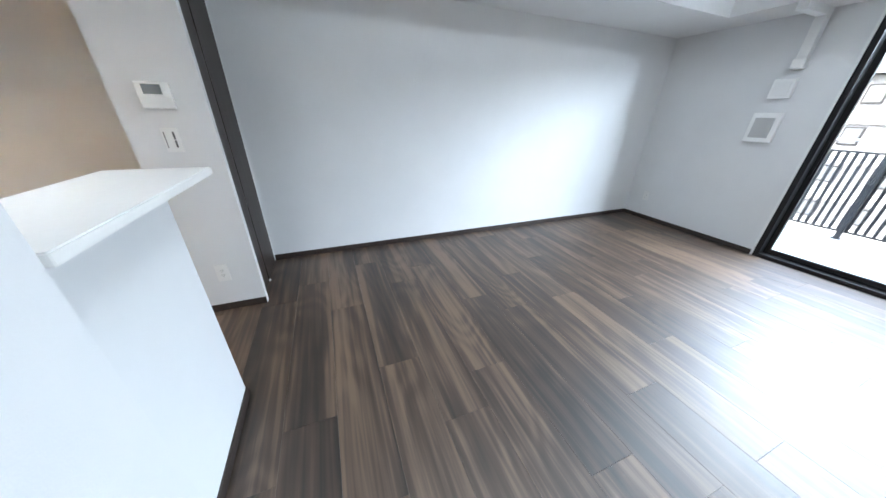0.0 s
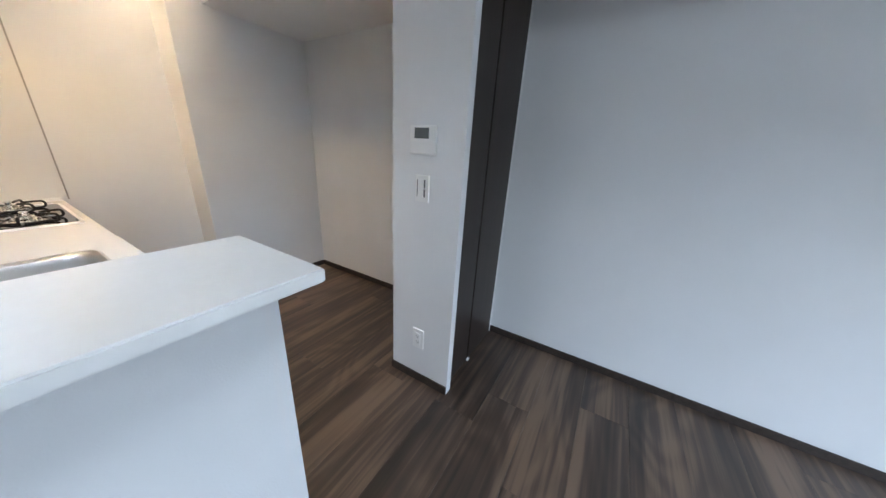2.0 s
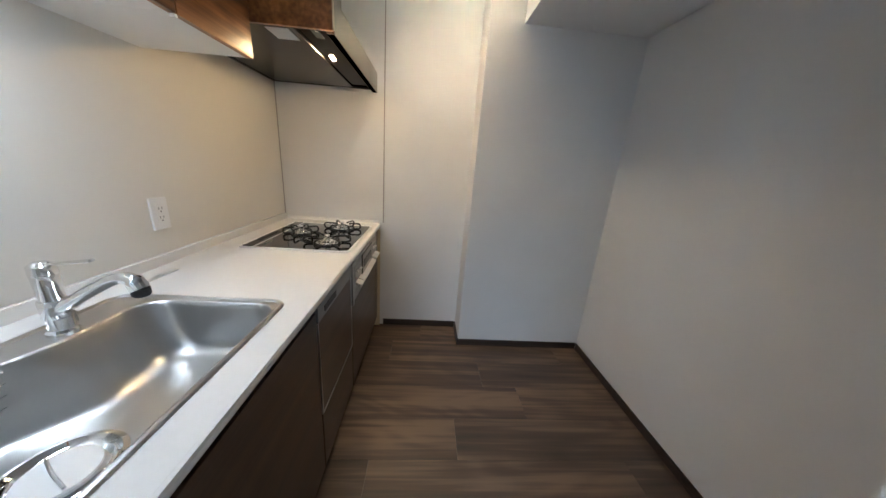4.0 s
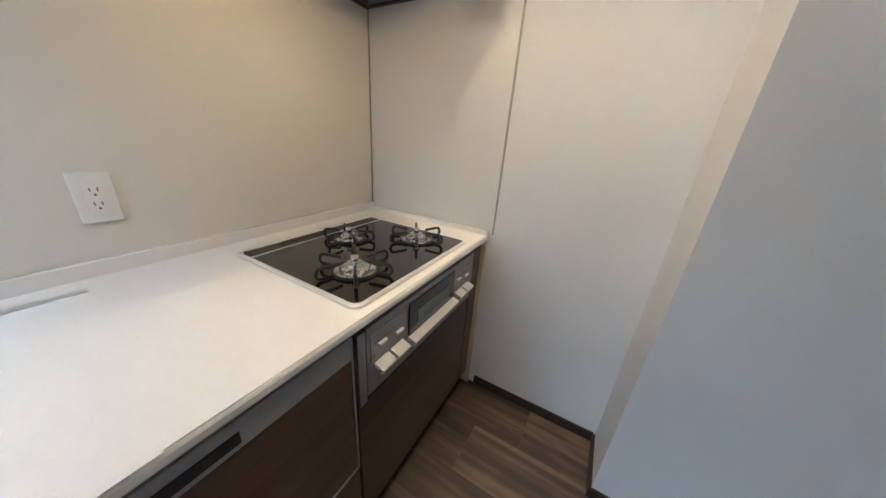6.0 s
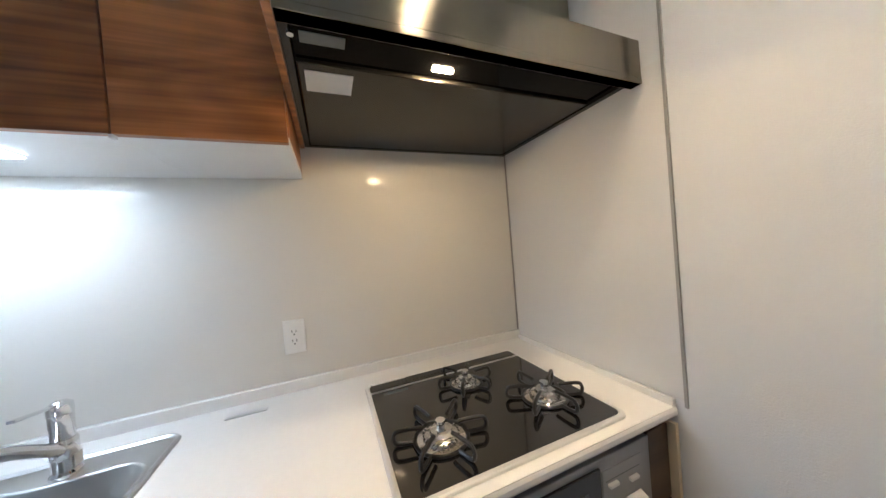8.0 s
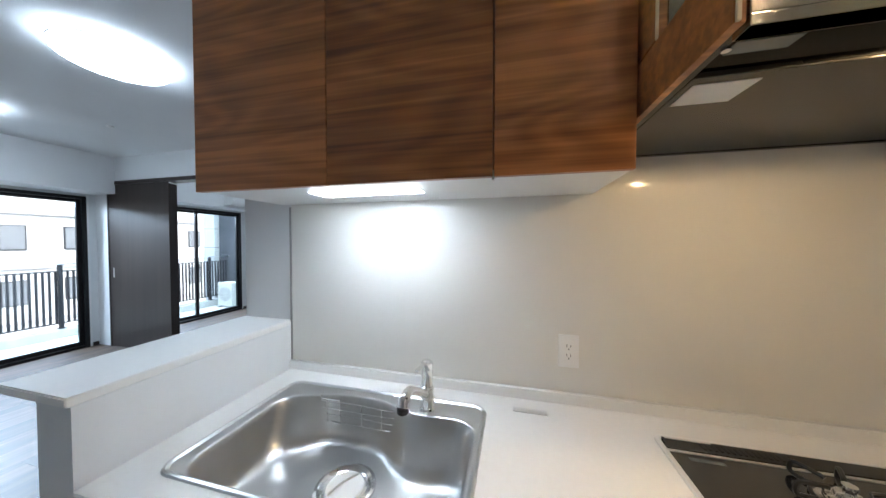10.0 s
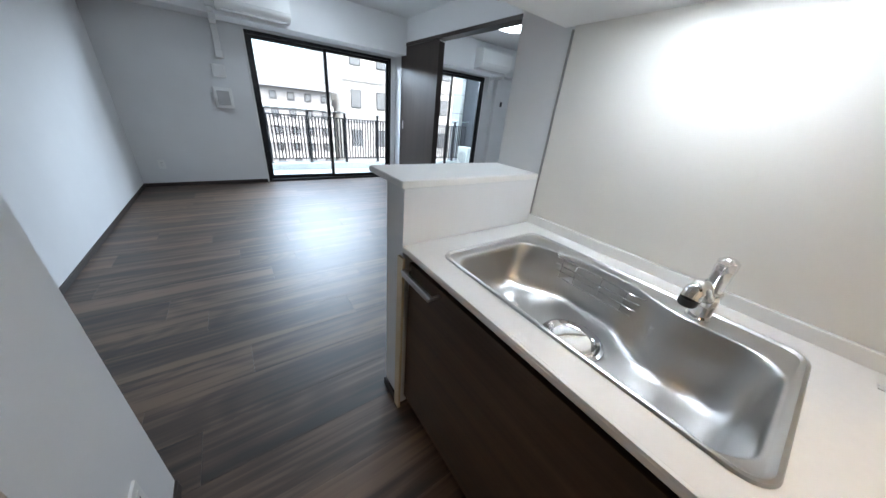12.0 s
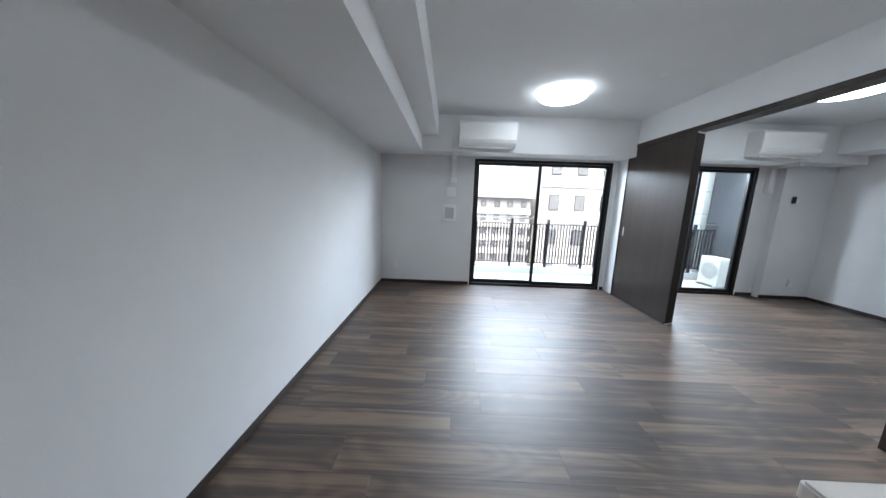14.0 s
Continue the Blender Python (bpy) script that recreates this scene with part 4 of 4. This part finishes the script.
part("lamp_lens", bx(1.636, 1.649, 0.52, 0.57, HZ + 0.007, HZ + 0.0115, 0.002), M_HOODLAMP, rh, "small glowing hood lamp")
part("lamp_housing", bx(1.595, 1.655, 0.45, 0.63, HZ + 0.0185, HZ + 0.048, 0.002), M_HOODIN, rh)
part("screw", turned(1.60, 0.86, [(0.006, HZ - 0.001), (0.006, HZ + 0.003)], 12), M_CHROME, rh)

# ---- ceiling lamps ----
def ceiling_lamp(at, r, h, label):
    cl = thing("ceiling_lamp", (*at, CEIL), label, "ceiling lamp", "round ceiling lamps")
    part("base", turned(*at, [(r * 0.6, CEIL), (r * 0.62, CEIL - h * 0.45)], 48), M_WHITE, cl, "", True)
    part("diffuser", turned(*at, [(r * 0.93, CEIL - h * 0.4), (r, CEIL - h * 0.46), (r, CEIL - h * 0.62), (r * 0.95, CEIL - h * 0.78), (r * 0.8, CEIL - h * 0.92), (r * 0.5, CEIL - h), (r * 0.05, CEIL - h * 1.03)], 48), M_LAMP, cl, "glowing milky diffuser", True)
    part("trim_ring", tube([(at[0] + r * 1.005 * math.cos(2 * math.pi * k / 48), at[1] + r * 1.005 * math.sin(2 * math.pi * k / 48), CEIL - h * 0.4) for k in range(49)], 0.006, 6), M_ALU, cl, "thin grey trim ring", True)


for at in ((2.28, 5.48), (2.28, 3.50)):
    ceiling_lamp(at, 0.245, 0.078, "lit round white ceiling lamp in the living room")
ceiling_lamp((4.85, 5.13), 0.25, 0.08, "lit round white ceiling lamp in the second room")
for at in ((1.14, 0.41),):
    dl = thing("downlight", (*at, CEIL), "small round warm downlight in the kitchen ceiling", "downlight")
    # unseen deep ring, added below the ceiling to narrow the beam
    part("ring", turned(*at, [(0.064, CEIL), (0.064, CEIL - 0.078), (0.058, CEIL - 0.083), (0.052, CEIL - 0.079), (0.049, CEIL - 0.004)], 32), M_WHITE, dl, "", True)
    part("lens", turned(*at, [(0.047, CEIL - 0.006), (0.045, CEIL - 0.0085)], 32), M_DOWN, dl, "glowing warm lens", True)
sm = thing("smoke_detector", (3.0, 5.0, CEIL), "small white round ceiling sensor", "sensor")
part("body", turned(3.0, 5.0, [(0.028, CEIL), (0.028, CEIL - 0.01), (0.02, CEIL - 0.018)], 24), M_WHITE, sm, "", True)

# ---- air conditioners with pipe covers ----


def aircon(x0, x1, pipe_left):
    t = thing("air_conditioner", ((x0 + x1) / 2, YB, 2.12), "white wall-mounted air conditioner on the beam", "air conditioner", "air conditioners")
    y1 = YB
    y0 = YB - 0.23
    prof = [(y1, 2.12), (y1 - 0.14, 2.12), (y1 - 0.20, 2.145), (y0, 2.19), (y0, 2.415), (y0 + 0.02, 2.44), (y1, 2.445)]
    b = bmesh.new()
    rings = [[b.verts.new((x, y, z)) for y, z in prof] for x in (x0, x1)]
    for k in range(len(prof)):
        j = (k + 1) % len(prof)
        b.faces.new((rings[0][k], rings[0][j], rings[1][j], rings[1][k]))
    b.faces.new(rings[0])
    b.faces.new(rings[1])
    bmesh.ops.bevel(b, geom=b.edges[:], offset=0.006, segments=2, affect="EDGES")
    part("body", b, M_ACWHITE, t, "", True)
    part("front_panel", bx(x0 + 0.012, x1 - 0.012, y0 - 0.006, y0 + 0.004, 2.205, 2.408, 0.003), M_ACWHITE, t)
    b = bx(x0 + 0.05, x1 - 0.05, y1 - 0.19, y1 - 0.15, 2.108, 2.116, 0.002)
    part("louvre", b, M_WHITE, t, "closed white louvre")
    part("outlet_gap", bx(x0 + 0.05, x1 - 0.05, y1 - 0.145, y1 - 0.135, 2.1165, 2.1195), M_INK, t)
    xp = x0 - 0.045 if pipe_left else x1 + 0.045
    pc = thing("pipe_cover", (xp, YB, 2.1), "white plastic pipe cover of the air conditioner", "pipe cover")
    part("bend_cover", bx(xp - 0.045, xp + 0.045, YB - 0.07, YB, 2.13, 2.24, 0.012), M_WHITE, pc)
    part("drop_cover", bx(xp - 0.035, xp + 0.035, YB - 0.06, YB, 2.085, 2.13, 0.006), M_WHITE, pc)
    part("wall_cover", bx(xp - 0.035, xp + 0.035, W - 0.065, W, 1.72, SOF, 0.008), M_WHITE, pc)
    part("wall_cap", bx(xp - 0.045, xp + 0.045, W - 0.075, W, 1.66, 1.74, 0.014), M_WHITE, pc)
    part("under_cover", bx(xp - 0.035, xp + 0.035, YB, W - 0.065, SOF - 0.055, SOF, 0.006), M_WHITE, pc)


aircon(1.20, 1.975, True)
aircon(5.2, 5.99, False)
hk = thing("wall_hook", (6.35, 6.67, 1.55), "small black wall hook on the column", "hook")
part("hook", bx(6.34, 6.37, 6.63, 6.67, 1.52, 1.62, 0.006), M_BLACKSLOT, hk)
part("plate", bx(6.37, 6.44, 6.655, 6.67, 1.52, 1.60, 0.003), M_WHITE, hk)
outlet((6.6, 6.67, 0.28), "-y")

# ---- balcony and the world outside ----
structure("balcony_floor", bx(-0.6, 7.2, W + 0.15, 8.2, -0.18, -0.04), M_CONC, "pale concrete balcony floor", "floor")
structure("balcony_kerb", bx(-0.6, 6.8, 7.86, 8.05, -0.04, 0.09, 0.01), M_CONC, "low pale concrete kerb under the railing", "kerb")
rl = thing("balcony_railing", (2.4, 7.95, 0.09), "dark metal balcony railing with thin balusters", "railing")
YR = 7.95
for k in range(11):
    x = -0.55 + 0.735 * k + 0.005
    part("post", bx(x - 0.02, x + 0.02, YR - 0.03, YR + 0.02, 0.09, 1.08, 0.003), M_RAIL, rl)
    part("post_foot", bx(x - 0.035, x + 0.035, YR - 0.05, YR + 0.04, 0.09, 0.10, 0.002), M_RAIL, rl)
part("top_rail", bx(-0.6, 6.8, YR + 0.021, YR + 0.04, 0.965, 0.985, 0.002), M_RAIL, rl)
part("bottom_rail", bx(-0.6, 6.8, YR + 0.021, YR + 0.04, 0.16, 0.18, 0.002), M_RAIL, rl)
part("hand_rail", bx(-0.6, 6.8, YR - 0.025, YR + 0.035, 1.08, 1.10, 0.004), M_ALU, rl, "pale handrail")
one = None
for k in range(120):
    x = -0.58 + 0.0613 * k
    if one is None:
        one = part("baluster", bx(x - 0.0125, x + 0.0125, YR + 0.022, YR + 0.038, 0.181, 0.964), M_RAIL, rl)
    else:
        o = new("baluster", one.data)
        o.parent = rl
        o.location = (0.0613 * k, 0, 0)
structure("balcony_wall", bx(6.5, 6.95, 7.35, 8.2, -0.04, 2.62), M_GREYWALL, "dark grey rendered balcony side wall")
structure("balcony_ceiling", bx(-0.6, 7.2, W + 0.15, 8.2, 2.62, 2.8), M_CONC, "pale concrete slab of the balcony above", "ceiling")
bp = thing("balcony_pier", (6.65, 8.45, -0.2), "pale block-faced pier beside the balcony", "pier", kind="structure")
part("core", bx(6.44, 6.9, 8.28, 8.6, -3.0, 3.2), M_GREYWALL, bp)
for k in range(9):
    z = -1.0 + 0.46 * k
    part("block", bx(6.425, 6.9, 8.262, 8.6, z, z + 0.45, 0.006), M_CONC, bp)
dp = thing("drain_pipe", (6.35, 7.32, -0.04), "pale grey vertical drain pipe on the balcony", "pipe")
part("pipe", tube([(6.35, 7.32, -0.04), (6.35, 7.32, 2.62)], 0.045, 18), M_ACOUT, dp, "", True)
part("clamp", turned(6.35, 7.32, [(0.052, 1.9), (0.052, 1.93)], 18), M_ALU, dp)
part("clamp", turned(6.35, 7.32, [(0.052, 0.7), (0.052, 0.73)], 18), M_ALU, dp)
ou = thing("outdoor_unit", (6.1, 7.4, -0.04), "ivory outdoor air-conditioner unit with round fan grille", "outdoor unit")
part("case", bx(6.0, 6.22, 7.22, 7.62, 0.0, 0.52, 0.012), M_ACOUT, ou)
part("foot", bx(5.98, 6.24, 7.22, 7.27, -0.04, 0.0), M_GREYPL, ou)
part("foot", bx(5.98, 6.24, 7.57, 7.62, -0.04, 0.0), M_GREYPL, ou)
g = bmesh.new()
for r in (0.04, 0.07, 0.10, 0.13, 0.16):
    tube([(5.988, 7.40 + r * math.cos(2 * math.pi * k / 30), 0.27 + r * math.sin(2 * math.pi * k / 30)) for k in range(31)], 0.004, 5, bm=g)
for k in range(12):
    a = 2 * math.pi * k / 12
    tube([(5.988, 7.40, 0.27), (5.988, 7.40 + 0.16 * math.cos(a), 0.27 + 0.16 * math.sin(a))], 0.003, 5, bm=g)
part("fan_grille", g, M_ACOUT, ou)
part("fan_opening", tube([(5.999, 7.40, 0.27), (5.993, 7.40, 0.27)], 0.16, 30), M_GREYPL, ou, "grey fan opening")

structure("ground", bx(-400, 400, 9.5, 900, -9.2, -9.0), M_GROUND, "grey asphalt ground far below", "ground")


def house(x0, x1, y0, y1, h, mat, floors, cols, label, roof=0.0, band=0.08):
    t = thing("building", ((x0 + x1) / 2, (y0 + y1) / 2, -9), label, "building", "buildings outside")
    wall = part("wall", bx(x0, x1, y0, y1, -9, h), mat, t)
    if roof:
        b = bmesh.new()
        v = [b.verts.new(p) for p in ((x0 - 0.3, y0 - 0.4, h), (x1 + 0.3, y0 - 0.4, h), (x1 + 0.3, y1 + 0.4, h), (x0 - 0.3, y1 + 0.4, h), (x0 - 0.3, (y0 + y1) / 2, h + roof), (x1 + 0.3, (y0 + y1) / 2, h + roof))]
        for f in ((0, 1, 5, 4), (2, 3, 4, 5), (0, 4, 3), (1, 2, 5), (0, 3, 2, 1)):
            b.faces.new([v[i] for i in f])
        part("roof", b, M_ROOF, t)
    else:
        b = bx(x0 - 0.15, x1 + 0.15, y0 - 0.15, y1 + 0.15, h, h + 0.5)
        part("roof", b, mat, t)
    fh = (h + 9) / floors
    cw = (x1 - x0) / cols
    for f in range(floors):
        z = -9 + fh * f + fh * 0.32
        if z + fh * 0.45 < -6:
            continue
        part("slab_edge", bx(x0 - 0.08, x1 + 0.08, y0 - 0.12, y0, -9 + fh * f - band, -9 + fh * f + band), M_FACADE[1] if band < 0.1 else M_FACADE[0], t)
        for c in range(cols):
            xa = x0 + cw * (c + 0.3)
            w = part("window", bx(xa, xa + cw * 0.4, y0 - 0.06, y0, z, z + fh * 0.45), M_RAIL, t)
            part("pane", bx(xa + 0.06, xa + cw * 0.4 - 0.06, y0 - 0.075, y0 - 0.061, z + 0.06, z + fh * 0.45 - 0.06), M_WINFAR, w)


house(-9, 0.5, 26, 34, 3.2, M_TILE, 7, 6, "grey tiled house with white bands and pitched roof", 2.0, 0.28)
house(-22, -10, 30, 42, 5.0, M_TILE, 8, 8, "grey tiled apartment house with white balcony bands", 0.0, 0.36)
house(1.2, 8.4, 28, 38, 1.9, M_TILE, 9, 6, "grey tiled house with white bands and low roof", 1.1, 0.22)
house(9.0, 20.0, 27, 38, 9.0, M_FACADE[0], 6, 5, "white apartment building with rows of windows")
house(21.5, 34.0, 24, 36, 6.0, M_FACADE[0], 5, 5, "white apartment building beyond the balcony")
house(36, 60, 20, 34, 9.0, M_FACADE[2], 6, 8, "beige apartment building far to the side")
house(-50, -24, 28, 44, 7.0, M_FACADE[0], 5, 9, "long white apartment building far away")

# ---- plank floors ----


def plank_floor(name, x0, x1, y0, y1, label, seed, skip):
    f = thing(name, ((x0 + x1) / 2, (y0 + y1) / 2, 0), label, "floor", kind="structure")
    part("underlay", bx(x0, x1, y0, y1, -0.06, -0.009), M_UNDER, f)
    rng = random.Random(seed)
    width, length, gap = 0.225, 1.21, 0.0003
    meshes = {}
    y, row = y0, 0
    while y < y1 - 0.01:
        wy = min(width, y1 - y)
        x = x0 - (0.605 * (row % 2) + rng.choice((0, 0.2, 0.4)))
        while x < x1:
            a, c = max(x, x0), min(x + length, x1)
            if c - a > 0.02 and not skip(a, c, y, y + wy):
                key = (round(c - a, 3), round(wy, 3))
                if key not in meshes:
                    b = bx(gap, key[0] - gap, gap, key[1] - gap, -0.009, 0.0)
                    top = [e for e in b.edges if all(v.co.z > -0.001 for v in e.verts)]
                    bmesh.ops.bevel(b, geom=top, offset=0.0004, segments=1, affect="EDGES")
                    bmesh.ops.recalc_face_normals(b, faces=b.faces)
                    me = bpy.data.meshes.new("plank")
                    b.to_mesh(me)
                    b.free()
                    me.materials.append(M_FLOOR)
                    meshes[key] = me
                o = new("plank", meshes[key])
                o.parent = f
                o.location = Vector((a, y, 0)) - ORIGIN[f]
            x += length
        y += wy
        row += 1


def covered(a, c, y0, y1):
    return (a > K and y1 < KE - 0.1) or (c < 0.87 and y1 < 0.25) or (a > 1.62 and y1 < 2.15)


plank_floor("floor", -0.05, E + 0.06, 0.0, W + 0.0, "dark brown-grey wood plank floor", 3, covered)
plank_floor("floor_bedroom", E + 0.06, R, 2.88, W, "dark brown-grey wood plank floor of the second room", 5, lambda *a: False)
